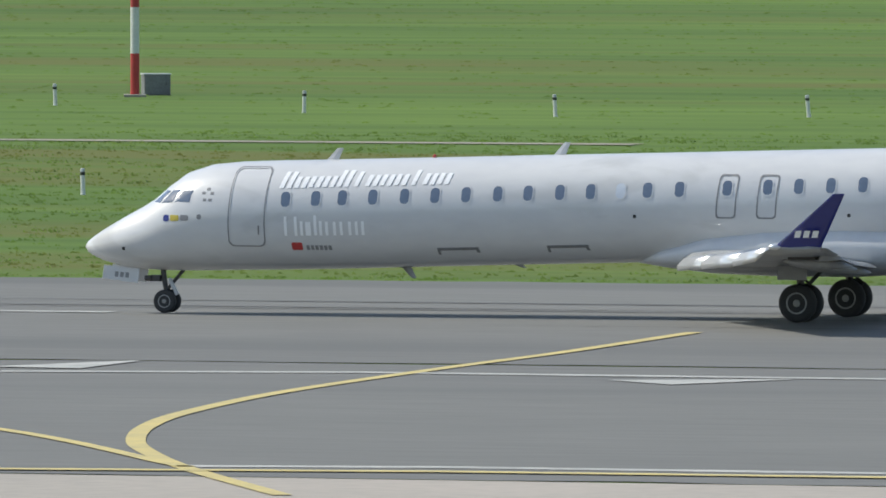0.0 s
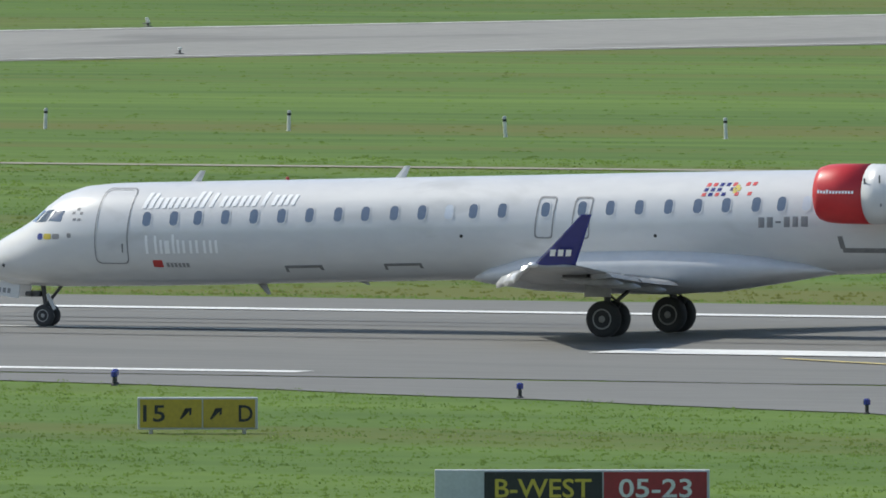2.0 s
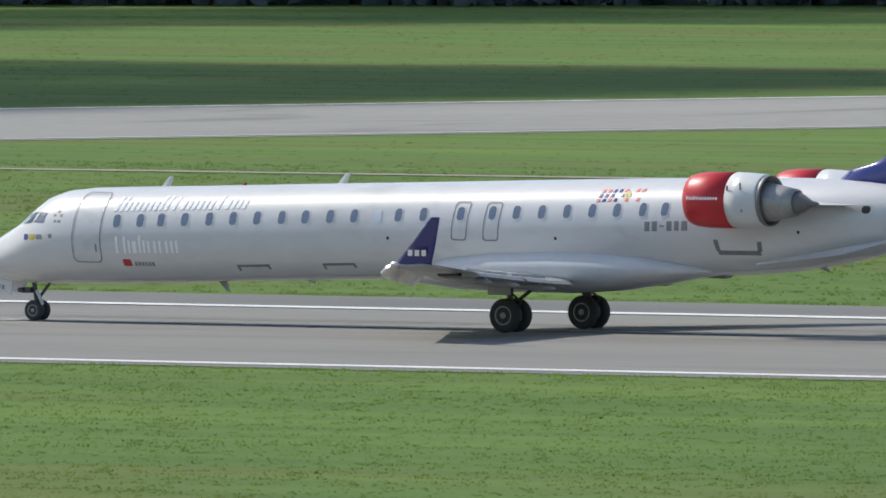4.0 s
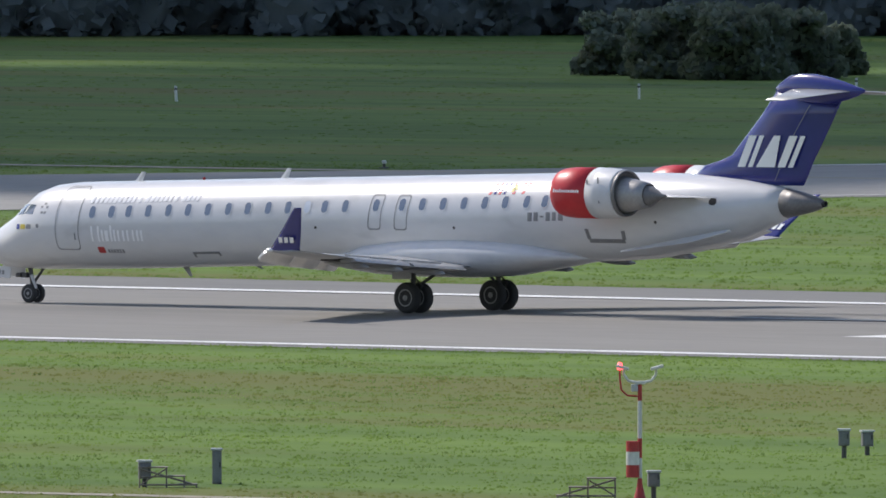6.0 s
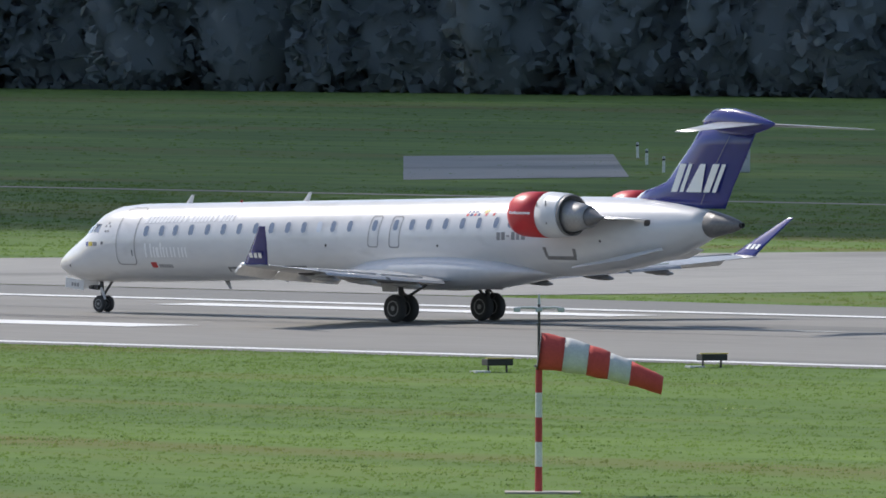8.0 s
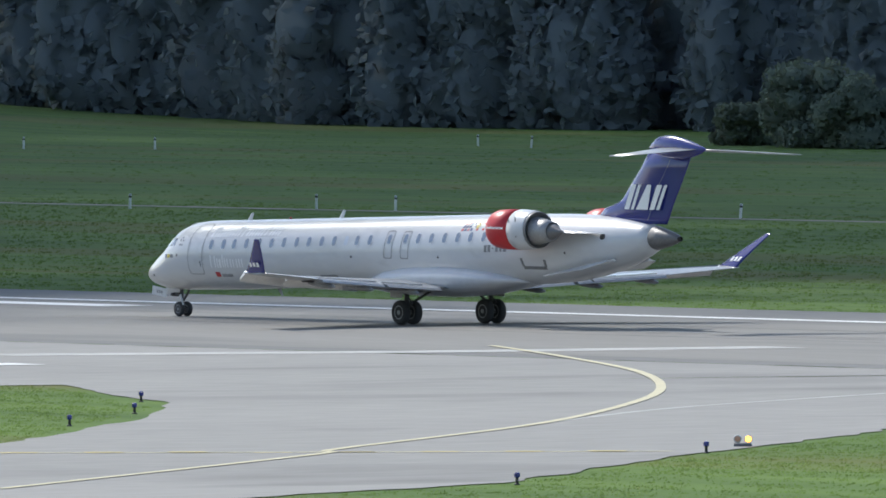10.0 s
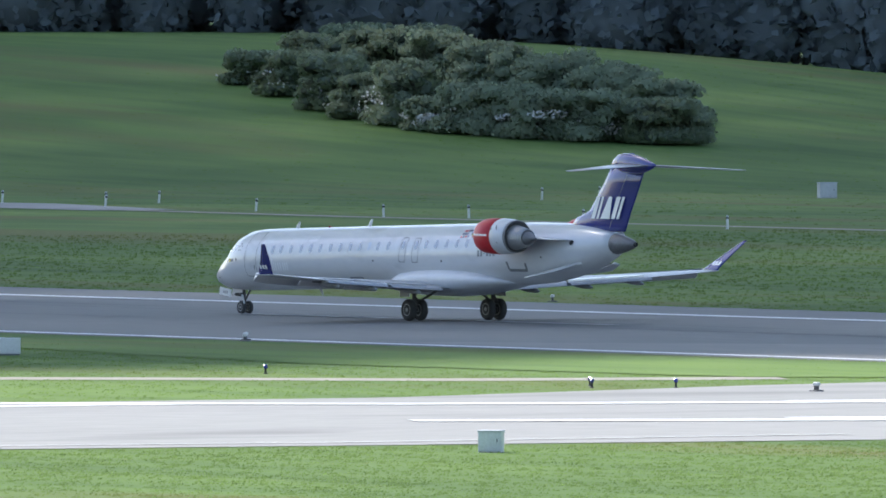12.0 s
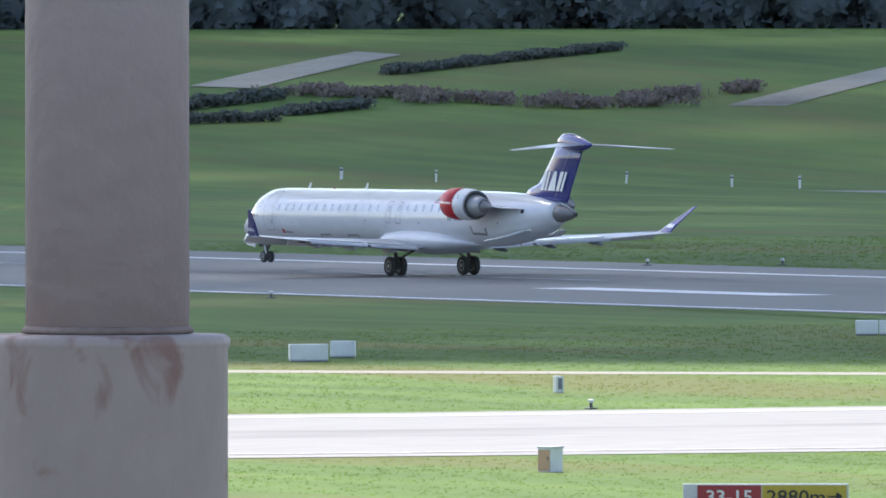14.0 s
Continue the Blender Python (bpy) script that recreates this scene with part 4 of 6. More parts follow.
    # aerials
    for u, h in ((6.35, 0.32), (12.3, 0.34)):
        z = body_at(u)[1] - 0.03
        bm = bmesh.new()
        loft(bm, [[(u - U0, 0, z), (u + 0.15 - U0, 0.025, z), (u + 0.32 - U0, 0, z), (u + 0.15 - U0, -0.025, z)], [(u + 0.30 - U0, 0, z + h), (u + 0.37 - U0, 0.012, z + h), (u + 0.46 - U0, 0, z + h), (u + 0.37 - U0, -0.012, z + h)]])
        part("aerial", bm, M["white_paint"], plane, "white blade aerial")
    for u, h in ((8.3, 0.30), (11.2, 0.10), (22.6, 0.14), (28.2, 0.12)):
        z = body_at(u)[2] + 0.03
        bm = bmesh.new()
        loft(bm, [[(u - U0, 0, z), (u + 0.12 - U0, 0.02, z), (u + 0.28 - U0, 0, z), (u + 0.12 - U0, -0.02, z)], [(u + 0.30 - U0, 0, z - h), (u + 0.36 - U0, 0.01, z - h), (u + 0.42 - U0, 0, z - h), (u + 0.36 - U0, -0.01, z - h)]])
        part("belly_aerial", bm, M["grey_paint"], plane, "small belly aerial")
    bm = bmesh.new()
    bmesh.ops.create_uvsphere(bm, u_segments=12, v_segments=8, radius=0.05, matrix=Matrix.Translation((9.2 - U0, 0, body_at(9.2)[1] + 0.03)))
    part("beacon", bm, M["red_plain"], plane, "small red beacon", True)
    # undercarriage
    def wheel(u, y, r, w, parent):
        bm = bmesh.new()
        prof = [(r * 0.56, -w / 2 * 0.8), (r * 0.80, -w / 2), (r * 0.93, -w / 2 * 0.86), (r, -w / 2 * 0.45), (r, w / 2 * 0.45), (r * 0.93, w / 2 * 0.86), (r * 0.80, w / 2), (r * 0.56, w / 2 * 0.8)]
        lathe(bm, prof, "y", (u - U0, y, r), 36)
        ty = part("wheel", bm, M["tyre"], parent, "black tyre on a grey rim", True)
        part("rim", lathe(bmesh.new(), [(0.02, -w * 0.46), (r * 0.18, -w * 0.46), (r * 0.20, -w * 0.36), (r * 0.40, -w * 0.30), (r * 0.50, -w * 0.42), (r * 0.57, -w * 0.42), (r * 0.57, w * 0.42), (r * 0.50, w * 0.42), (r * 0.40, w * 0.30), (r * 0.20, w * 0.36), (r * 0.18, w * 0.46), (0.02, w * 0.46)], "y", (u - U0, y, r), 28), M["rim"], ty, "grey wheel rim", True)
        return ty
    for side in (-1, 1):
        bm = bmesh.new()
        tube(bm, (19.4 - U0, side * 2.05, 0.47), (19.35 - U0, side * 2.05, 1.6), 0.085, 0.10, 14)
        tube(bm, (19.4 - U0, side * 1.66, 0.47), (19.4 - U0, side * 2.44, 0.47), 0.07, seg=12)
        leg = part("main_gear", bm, M["dark_steel"], plane, "main undercarriage leg with twin wheels", False)
        bm = bmesh.new()
        tube(bm, (19.4 - U0, side * 2.0, 0.75), (19.7 - U0, side * 1.0, 1.35), 0.05)
        tube(bm, (19.5 - U0, side * 2.05, 0.55), (19.75 - U0, side * 2.05, 0.85), 0.03)
        tube(bm, (19.75 - U0, side * 2.05, 0.85), (19.42 - U0, side * 2.05, 1.1), 0.03)
        part("brace", bm, M["dark_steel"], leg)
        bm = bmesh.new()
        box(bm, 0.75, 0.04, 0.55, (19.3 - U0, side * 2.5, 1.05), 0.01)
        part("gear_door", bm, M["grey_paint"], leg, "grey undercarriage door")
        for y in (1.76, 2.34):
            wheel(19.4, side * y, 0.475, 0.30, leg)
    bm = bmesh.new()
    tube(bm, (2.15 - U0, 0, 0.29), (2.02 - U0, 0, 1.2), 0.055, 0.075, 12)
    tube(bm, (2.15 - U0, -0.24, 0.29), (2.15 - U0, 0.24, 0.29), 0.04)
    nose = part("nose_gear", bm, M["dark_steel"], plane, "nose undercarriage leg with twin wheels")
    bm = bmesh.new()
    tube(bm, (2.12 - U0, 0, 0.55), (2.62 - U0, 0, 1.12), 0.045)
    box(bm, 0.30, 0.30, 0.16, (1.85 - U0, 0, 0.78), 0.03)
    tube(bm, (1.62 - U0, -0.16, 0.86), (1.78 - U0, -0.16, 0.86), 0.07)
    tube(bm, (1.62 - U0, 0.16, 0.86), (1.78 - U0, 0.16, 0.86), 0.07)
    part("brace", bm, M["dark_steel"], nose, "brace and taxi lights")
    for s2 in (-1, 1):
        part("nose_gear_door", box(bmesh.new(), 0.95, 0.03, 0.34, (1.02 - U0, s2 * 0.34, 0.80), 0.008, pose(0, 0, 0, 0, 7, 0)), M["white_paint"], nose, "white nose gear door with small bars")
        bm = bmesh.new()
        for k in range(3):
            box(bm, 0.09, 0.006, 0.13, (0.92 + 0.14 * k - U0, s2 * 0.358, 0.90 - 0.012 * k), 0.0, pose(0, 0, 0, 0, 7, 0))
        part("door_bars", bm, M["dark_mark"], nose, "small grey bars")
    bm = bmesh.new()
    box(bm, 0.09, 0.04, 0.46, (2.50 - U0, -0.25, 0.46), 0.006, pose(0, 0, 0, 0, -28, 0))
    part("rear_gear_door", bm, M["pale_box"], nose, "grey rear nose gear door")
    for y in (-0.19, 0.19):
        wheel(2.15, y, 0.29, 0.17, nose)
    return plane


airliner = make_airliner()


# ---- airfield things ----
def cyl_bands(parent, name, r0, r1, heights, mats, z0=0.0, seg=20):
    """Stacked sections of a mast, each its own part."""
    total = sum(heights)
    z = z0
    for h, m in zip(heights, mats):
        k0, k1 = (z - z0) / total, (z + h - z0) / total
        part(name, tube(bmesh.new(), (0, 0, z), (0, 0, z + h), r0 + (r1 - r0) * k0, r0 + (r1 - r0) * k1, seg), M[m], parent, "red painted section" if "red" in m else "white painted section")
        z += h


def plate(parent, name, w, h, x, z, y, material, label="", d=0.03, bevel=0.006):
    return part(name, box(bmesh.new(), w, d, h, (x, y, z), bevel), M[material], parent, label)


def words(parent, text, wide, tall, x, z, y, material, bold=0.0):
    """Raised characters on a face that looks along -y."""
    cu = bpy.data.curves.new("text", "FONT")
    cu.body, cu.size, cu.align_x, cu.extrude, cu.offset = text, 1.0, "CENTER", 0.006, bold
    cu.resolution_u = 3
    tmp = bpy.data.objects.new("text", cu)
    me = bpy.data.meshes.new_from_object(tmp)
    bpy.data.objects.remove(tmp)
    co = np.empty(3 * len(me.vertices))
    me.vertices.foreach_get("co", co)
    co = co.reshape(-1, 3)
    lo, hi = co.min(0), co.max(0)
    me.transform(pose(x, y, z, 90, 0, 0) @ Matrix.Diagonal((wide / (hi[0] - lo[0]), tall / (hi[1] - lo[1]), 1, 1)) @ Matrix.Translation((-(lo[0] + hi[0]) / 2, -lo[1], 0)))
    me.materials.append(M[material])
    ob = new("lettering", me)
    ob.parent = parent
    return ob


def arrow(parent, x, z, y, size, degrees, material):
    bm = bmesh.new()
    pts = [(-0.5, -0.055), (0.22, -0.055), (0.05, -0.23), (0.19, -0.27), (0.5, 0), (0.19, 0.27), (0.05, 0.23), (0.22, 0.055), (-0.5, 0.055)]
    a = radians(degrees)
    vs = [bm.verts.new((x + size * (u * math.cos(a) - v * math.sin(a)), y, z + size * (u * math.sin(a) + v * math.cos(a)))) for u, v in pts]
    bm.faces.new(vs)
    bmesh.ops.triangulate(bm, faces=bm.faces)
    return part("arrow", bm, M[material], parent)


def sign_board(x, y, panels, height, label, clear=0.16, end=0.0, turn=0.0):
    """An airfield sign: panels of (width, face, text, text paint, arrow angle or None, arrow side)."""
    total = sum(p[0] for p in panels) + end
    s = thing("airfield_sign", label, "sign", "airfield signs", facing(x, y, 0, turn))
    part("housing", box(bmesh.new(), total + 0.08, 0.30, height, (0, 0, clear), 0.02), M["pale_box"], s, "pale sheet metal housing")
    for k in (-0.4, 0.4):
        part("leg", tube(bmesh.new(), (k * total, 0, 0), (k * total, 0, clear + 0.02), 0.05), M["steel"], s)
    x0 = -total / 2 + end
    for w, face, text, ink, ang, side in panels:
        c = x0 + w / 2
        f = plate(s, "face", w - 0.03, height - 0.08, c, clear + 0.04, -0.155, face, "", 0.02, 0.004)
        if text:
            n = sum(0.55 if ch in "1-I" else 1.45 if ch in "mW" else 1.0 for ch in text)
            wide = min((0.84 if ang is None else 0.68 if len(text) > 2 else 0.40) * w, n * height * (0.56 if len(text) > 2 and ang is not None else 0.44))
            at = c if ang is None else c - side * (w / 2 - wide / 2 - 0.06 * w)
            words(s, text, wide, height * 0.52, at, clear + height * 0.24, -0.170, ink, 0.012)
        if ang is not None:
            arrow(s, c + side * (0.36 if len(text) > 2 else 0.24) * w, clear + height * 0.5, -0.170, height * (0.60 if len(text) > 2 else 0.5), ang, ink)
        x0 += w
    return s


sign_board(-189.67, 390.47, [(1.42, "sign_yellow", "15", "black", 45, 1), (1.20, "sign_yellow", "D", "black", 45, -1)], 0.72, "weathered yellow direction sign with black writing in grass", 0.10)
sign_board(-164.18, 355.36, [(2.42, "black", "B-WEST", "letter_yellow", None, 0), (2.12, "sign_red", "05-23", "white_plain", None, 0)], 0.74, "black and red runway sign with a blank pale end", 0.10, 0.95)
sign_board(-478.73, 324.76, [(0.66, "black", "G", "letter_yellow", None, 0), (2.0, "sign_red", "05-23", "white_plain", None, 0)], 0.64, "black and red taxiway sign standing in grass", 0.06)
sign_board(-507.47, 355.29, [(2.60, "sign_yellow", "2645m", "black", 135, -1)], 0.58, "yellow runway distance sign with black writing in grass", 0.04)
sign_board(-480.82, 273.35, [(1.85, "sign_red", "33-15", "white_plain", None, 0), (2.45, "sign_yellow", "2880m", "black", 0, 1)], 0.72, "red and yellow runway distance sign with pale end", 0.06, 0.36)
sign_board(-378.54, 496.16, [(1.35, "sign_red", "33-15", "white_plain", None, 0)], 0.46, "small red runway sign beyond the runway", 0.04, 0.2)
sign_board(-381.53, 405.81, [(1.16, "sign_red", "33-15", "white_plain", None, 0)], 0.58, "small red runway sign in the near grass", 0.06, 0.18)
sign_board(-789.49, 511.38, [(0.62, "white_plain", "5", "black", None, 0)], 0.50, "small white distance marker beside the runway", 0.08)


def make_stake():
    s = thing("marker_post", "white marker post with a dark cap in rough grass", "post", "marker posts")
    bm = bmesh.new()
    lathe(bm, [(0.085, 0), (0.085, 0.05), (0.07, 0.06), (0.07, 0.62)], seg=10)
    part("shaft", bm, M["white_plain"], s)
    bm = bmesh.new()
    lathe(bm, [(0.074, 0.62), (0.076, 0.72)], seg=10)
    part("dark_band", bm, M["black"], s, "black band")
    bm = bmesh.new()
    lathe(bm, [(0.075, 0.72), (0.075, 0.80), (0.05, 0.83)], seg=10)
    part("cap", bm, M["pale_box"], s, "pale cap")
    return s


STAKES = [-239.02, 676.55, -226.36, 667.94, -215.66, 664.69, -206.65, 666.58, -197.26, 560.89, -256.36, 673.20, -218.03, 564.50, -283.80, 672.31, -274.30, 672.12, -262.96, 665.59, -241.18, 571.95,
          -304.70, 673.54, -293.54, 671.31, -260.97, 571.69, -336.88, 679.86, -326.31, 679.92, -313.80, 673.12, -343.75, 681.50, -358.47, 675.82, -349.06, 676.07, -364.27, 669.36, -330.51, 571.61,
          -583.14, 1008.91, -637.33, 780.95, -640.76, 803.39, -630.51, 820.71, -622.58, 820.13, -651.25, 760.12, -662.73, 733.99, -665.03, 742.93, -676.07, 701.00, -668.89, 718.68, -686.01, 691.55, -732.99, 713.36, -716.66, 698.12, -698.28, 681.41,
          -836.98, 621.09, -831.59, 629.61, -824.60, 629.64, -1049.95, 770.20, -1044.73, 777.33, -1048.40, 807.63, -1039.00, 804.94, -792.13, 627.52, -869.05, 622.54, -865.73, 630.75, -1055.05, 751.75,
          -903.29, 625.13, -909.97, 632.63, -1069.21, 729.12, -1067.86, 733.75, -991.64, 637.01, -972.04, 632.57, -944.46, 624.69, -1062.94, 688.49, -1066.35, 695.22, -1059.67, 656.94, -1056.38, 650.88, -1024.29, 642.15, -996.56, 633.98,
          -1131.59, 640.74, -1127.39, 643.58, -1065.89, 648.91, -1044.46, 643.51, -1080.32, 638.38, -1159.73, 626.03, -1152.03, 629.20, -1142.29, 638.56, -1131.16, 640.48, -1125.65, 642.58, -1159.48, 625.96, -1152.46, 629.46]
first = make_stake()
rng = random.Random(3)
for i in range(0, len(STAKES), 2):
    x, y = STAKES[i], STAKES[i + 1]
    m = pose(x, y, rise(x, y) - 0.02, rng.uniform(-4, 4), rng.uniform(-5, 5), rng.uniform(0, 360))
    if i == 0:
        first.matrix_world = m
    else:
        copy_thing(first, m)


def orange_marker(x, y):
    s = thing("marker_post", "slim orange-red marker post with a small lamp head", "post", "", facing(x, y))
    part("shaft", tube(bmesh.new(), (0, 0, -0.02), (0, 0, 0.72), 0.045, 0.04, 10), M["orange_box"], s, "faded orange shaft")
    part("lamp_head", lathe(bmesh.new(), [(0.05, 0.72), (0.085, 0.75), (0.085, 0.90), (0.04, 0.95)], seg=12), M["red_plain"], s, "red lamp head")


orange_marker(-342.0, 680.2)


# tall masts
def mast_plain(name, x, y, r, heights, mats, label):
    s = thing(name, label, "mast", "", facing(x, y))
    cyl_bands(s, "section", r, r * 0.94, heights, mats)
    part("footing", box(bmesh.new(), r * 5, r * 5, 0.10, (0, 0, 0), 0.02), M["concrete"], s, "concrete footing")
    return s


mast_plain("red_white_mast", -240.93, 690.99, 0.17, [1.65, 1.75, 1.7, 1.7, 1.7], ["red_plain", "white_plain"] * 2 + ["red_plain"], "slim red and white banded mast standing in grass")
mast_plain("red_white_mast", -353.53, 626.61, 0.15, [0.97] * 11, ["white_plain", "red_plain"] * 5 + ["white_plain"], "slim white and red banded pole beside the checkered hut")
mast_plain("red_white_mast", -707.99, 771.58, 0.17, [0.64] * 5, ["white_plain", "red_plain"] * 2 + ["white_plain"], "short red and white banded pole in far grass")


def big_masts():
    s = thing("beacon_mast", "stout red and white mast with a flared foot", "mast", "", facing(-258.34, 625.53))
    bm = bmesh.new()
    lathe(bm, [(0.62, 0), (0.60, 0.1), (0.47, 0.7), (0.37, 1.5), (0.325, 2.25)], seg=28)
    part("flared_foot", bm, M["red_plain"], s, "flared red foot", True)
    cyl_bands(s, "section", 0.325, 0.29, [2.3, 2.3, 2.3], ["white_plain", "red_plain", "white_plain"], 2.25, 28)
    bm = bmesh.new()
    for z in (3.85, 4.55):
        tube(bm, (0.0, -0.32, z), (-0.52, -0.36, z), 0.03)
    tube(bm, (-0.52, -0.36, 3.85), (-0.52, -0.36, 4.95), 0.035)
    part("bracket", bm, M["dark_steel"], s, "dark steel bracket")
    bm = bmesh.new()
    box(bm, 0.34, 0.16, 0.12, (-0.72, -0.38, 4.28), 0.03)
    part("spotlight", bm, M["pale_box"], s, "pale spotlight")
    bm = bmesh.new()
    lathe(bm, [(0.335, 3.82), (0.345, 3.83), (0.345, 3.90), (0.335, 3.91)], seg=28)
    part("collar", bm, M["dark_steel"], s)
    s = thing("radar_mast", "thick white and red banded mast with a lamp box", "mast", "", facing(-345.14, 627.42))
    cyl_bands(s, "section", 0.605, 0.585, [2.0, 1.92, 2.1, 2.0, 2.0, 2.0], ["white_plain", "red_plain"] * 3, 0.0, 36)
    bm = bmesh.new()
    lathe(bm, [(0.61, 4.92), (0.66, 4.93), (0.66, 5.0), (0.61, 5.01)], seg=36)
    part("collar", bm, M["steel"], s, "steel collar")
    bm = bmesh.new()
    box(bm, 0.85, 0.34, 0.40, (1.02, -0.3, 4.08), 0.08)
    part("lamp_box", bm, M["pale_box"], s, "pale grey lamp box")
    bm = bmesh.new()
    tube(bm, (0.55, -0.30, 4.0), (0.55, -0.30, 5.0), 0.05)
    box(bm, 0.12, 0.1, 0.30, (0.40, -0.58, 4.3), 0.02)
    part("bracket", bm, M["dark_steel"], s)


big_masts()


def checkered_hut():
    side, h = 2.9, 2.18
    x, y = -349.65, 626.85
    s = thing("checkered_hut", "small red and white checkered equipment hut with a flat roof", "hut", "", facing(x, y + 1.6, 0, -33))
    part("body", box(bmesh.new(), side - 0.06, side - 0.06, h, (0, 0, 0), 0.01), M["white_plain"], s)
    part("roof", box(bmesh.new(), side + 0.16, side + 0.16, 0.10, (0, 0, h + 0.004), 0.02), M["pale_box"], s, "flat pale roof")
    n = 4
    w = side / n
    for f in range(2):
        for i in range(n):
            for j in range(3):
                red = (i + j) % 2 == 1
                bm = bmesh.new()
                c = -side / 2 + w * (i + 0.5)
                if f == 0:
                    box(bm, w - 0.012, 0.03, h / 3 - 0.012, (c, -side / 2 - 0.01, j * h / 3 + 0.006), 0.004)
                else:
                    box(bm, 0.03, w - 0.012, h / 3 - 0.012, (side / 2 + 0.01, c, j * h / 3 + 0.006), 0.004)
                part("panel", bm, M["red_plain" if red else "white_plain"], s)
    part("notice", box(bmesh.new(), 0.52, 0.02, 0.5, (-0.36, -side / 2 - 0.04, 0.85), 0.005), M["yellow_plate"], s, "yellow notice plate")
    bm = bmesh.new()
    box(bm, 0.10, 0.10, 0.30, (side / 2 + 0.08, -0.2, 0.9), 0.02)
    part("switch_box", bm, M["grey_box"], s, "grey switch box")
    bm = bmesh.new()
    for k in (-1.1, -0.3, 0.5, 1.2):
        tube(bm, (k, -1.2, h + 0.1), (k, -1.2, h + 0.19), 0.05)
    part("roof_bolts", bm, M["rust"], s, "rusty roof fittings")


checkered_hut()


# low white barriers, grey cabinets and boxes
def barrier(x, y, widths, h, label, turn=0.0, d=0.45):
    x0 = -sum(widths) / 2
    for w in widths:
        m = facing(x, y, rise(x, y), turn) @ pose(x0 + w / 2, 0, 0)
        s = thing("barrier_block", label, "barrier", "white barrier blocks", m)
        part("block", box(bmesh.new(), w - 0.03, d, h - 0.06, (0, 0, 0.06), 0.05), M["white_plain"], s)
        part("foot", box(bmesh.new(), w - 0.12, d + 0.06, 0.06, (0, 0, 0), 0.01), M["grey_box"], s, "grey foot")
        x0 += w


barrier(-320.96, 407.27, [1.22, 1.12], 0.68, "pale concrete barrier block lying in the grass")
barrier(-697.98, 402.19, [0.98, 0.92], 0.64, "white barrier block beside the runway")
barrier(-661.16, 400.88, [1.25, 0.75, 1.15, 1.15], 0.70, "white barrier block in a row beside the runway")
barrier(-664.67, 357.34, [1.55], 0.70, "white barrier block lying askew in the grass", 8)
barrier(-670.42, 361.98, [1.02], 0.68, "white barrier block lying askew in the grass", -6)
barrier(-560.26, 621.15, [0.95, 1.25], 0.66, "white barrier block beyond the crossing runway")
barrier(-475.99, 560.84, [1.3, 1.3, 0.8], 0.55, "white barrier block beside the crossing runway")
barrier(-713.03, 504.98, [1.55], 0.58, "white barrier block beyond the runway")
barrier(-713.50, 507.25, [0.5], 0.72, "small white barrier block beyond the runway")


def cabinet(x, y, w, h, d, paint, label, turn=0.0, clear=0.0, doors=1):
    s = thing("equipment_cabinet", label, "cabinet", "", facing(x, y, rise(x, y), turn))
    part("body", box(bmesh.new(), w, d, h - clear, (0, 0, clear), 0.02), M[paint], s)
    part("lid", box(bmesh.new(), w + 0.06, d + 0.06, 0.05, (0, 0, h + 0.003), 0.015), M["pale_box"], s, "pale lid")
    for i in range(doors):
        plate(s, "door", w / doors - 0.05, h - clear - 0.10, -w / 2 + w / doors * (i + 0.5), clear + 0.05, -d / 2 - 0.012, paint, "", 0.02)
    plate(s, "handle", 0.03, 0.12, w * 0.32 / doors, clear + (h - clear) * 0.5, -d / 2 - 0.035, "dark_steel", "dark handle", 0.025)
    if clear:
        for k in (-0.3, 0.3) if w > 0.5 else (0,):
            part("post", tube(bmesh.new(), (k * w, 0, 0), (k * w, 0, clear + 0.02), 0.06), M["dark_steel"], s)
    return s


cabinet(-241.14, 694.01, 1.02, 0.78, 0.6, "grey_box", "dark grey equipment box beside the slim mast", 12)
cabinet(-322.03, 337.04, 0.72, 1.20, 0.5, "grey_box", "tall grey equipment cabinet standing in the near grass", -24)
cabinet(-290.52, 340.52, 0.22, 0.78, 0.2, "grey_box", "slim grey junction post in the grass")
cabinet(-290.03, 363.18, 0.27, 0.66, 0.2, "grey_box", "grey junction box on a short post", 0, 0.30)
cabinet(-290.84, 365.09, 0.27, 0.56, 0.2, "grey_box", "grey junction box on a short post", 14, 0.22)
cabinet(-276.64, 339.50, 0.27, 0.60, 0.2, "grey_box", "grey junction box on a post beside the mast", 8, 0.28)
cabinet(-276.47, 365.99, 0.27, 0.58, 0.2, "grey_box", "grey junction box on a post beside the mast", -10, 0.22)
cabinet(-323.94, 363.45, 0.32, 0.50, 0.25, "grey_box", "grey junction box beside metal steps", 10, 0.16)
cabinet(-290.40, 337.81, 0.28, 0.58, 0.22, "grey_box", "grey junction box beside metal steps", 6, 0.2)
cabinet(-694.30, 680.94, 0.68, 1.25, 0.6, "pale_box", "pale cabinet beyond the runway", 6)
cabinet(-690.25, 677.81, 0.55, 1.15, 0.6, "grey_box", "grey cabinet beyond the runway", 6)
cabinet(-695.92, 684.45, 1.00, 1.38, 0.7, "pale_box", "pale cabinet beyond the runway", 6)
cabinet(-1062.17, 710.45, 1.15, 1.0, 0.8, "pale_box", "pale box at the foot of the mound", 14)
cabinet(-523.89, 337.40, 0.76, 0.66, 0.7, "white_plain", "white box standing in the near grass", -8)
cabinet(-1072.72, 630.38, 0.72, 0.6, 0.6, "white_plain", "white box beside the perimeter track")
cabinet(-1059.62, 628.19, 0.75, 0.40, 0.5, "red_plain", "low red box beside the perimeter track", 12)
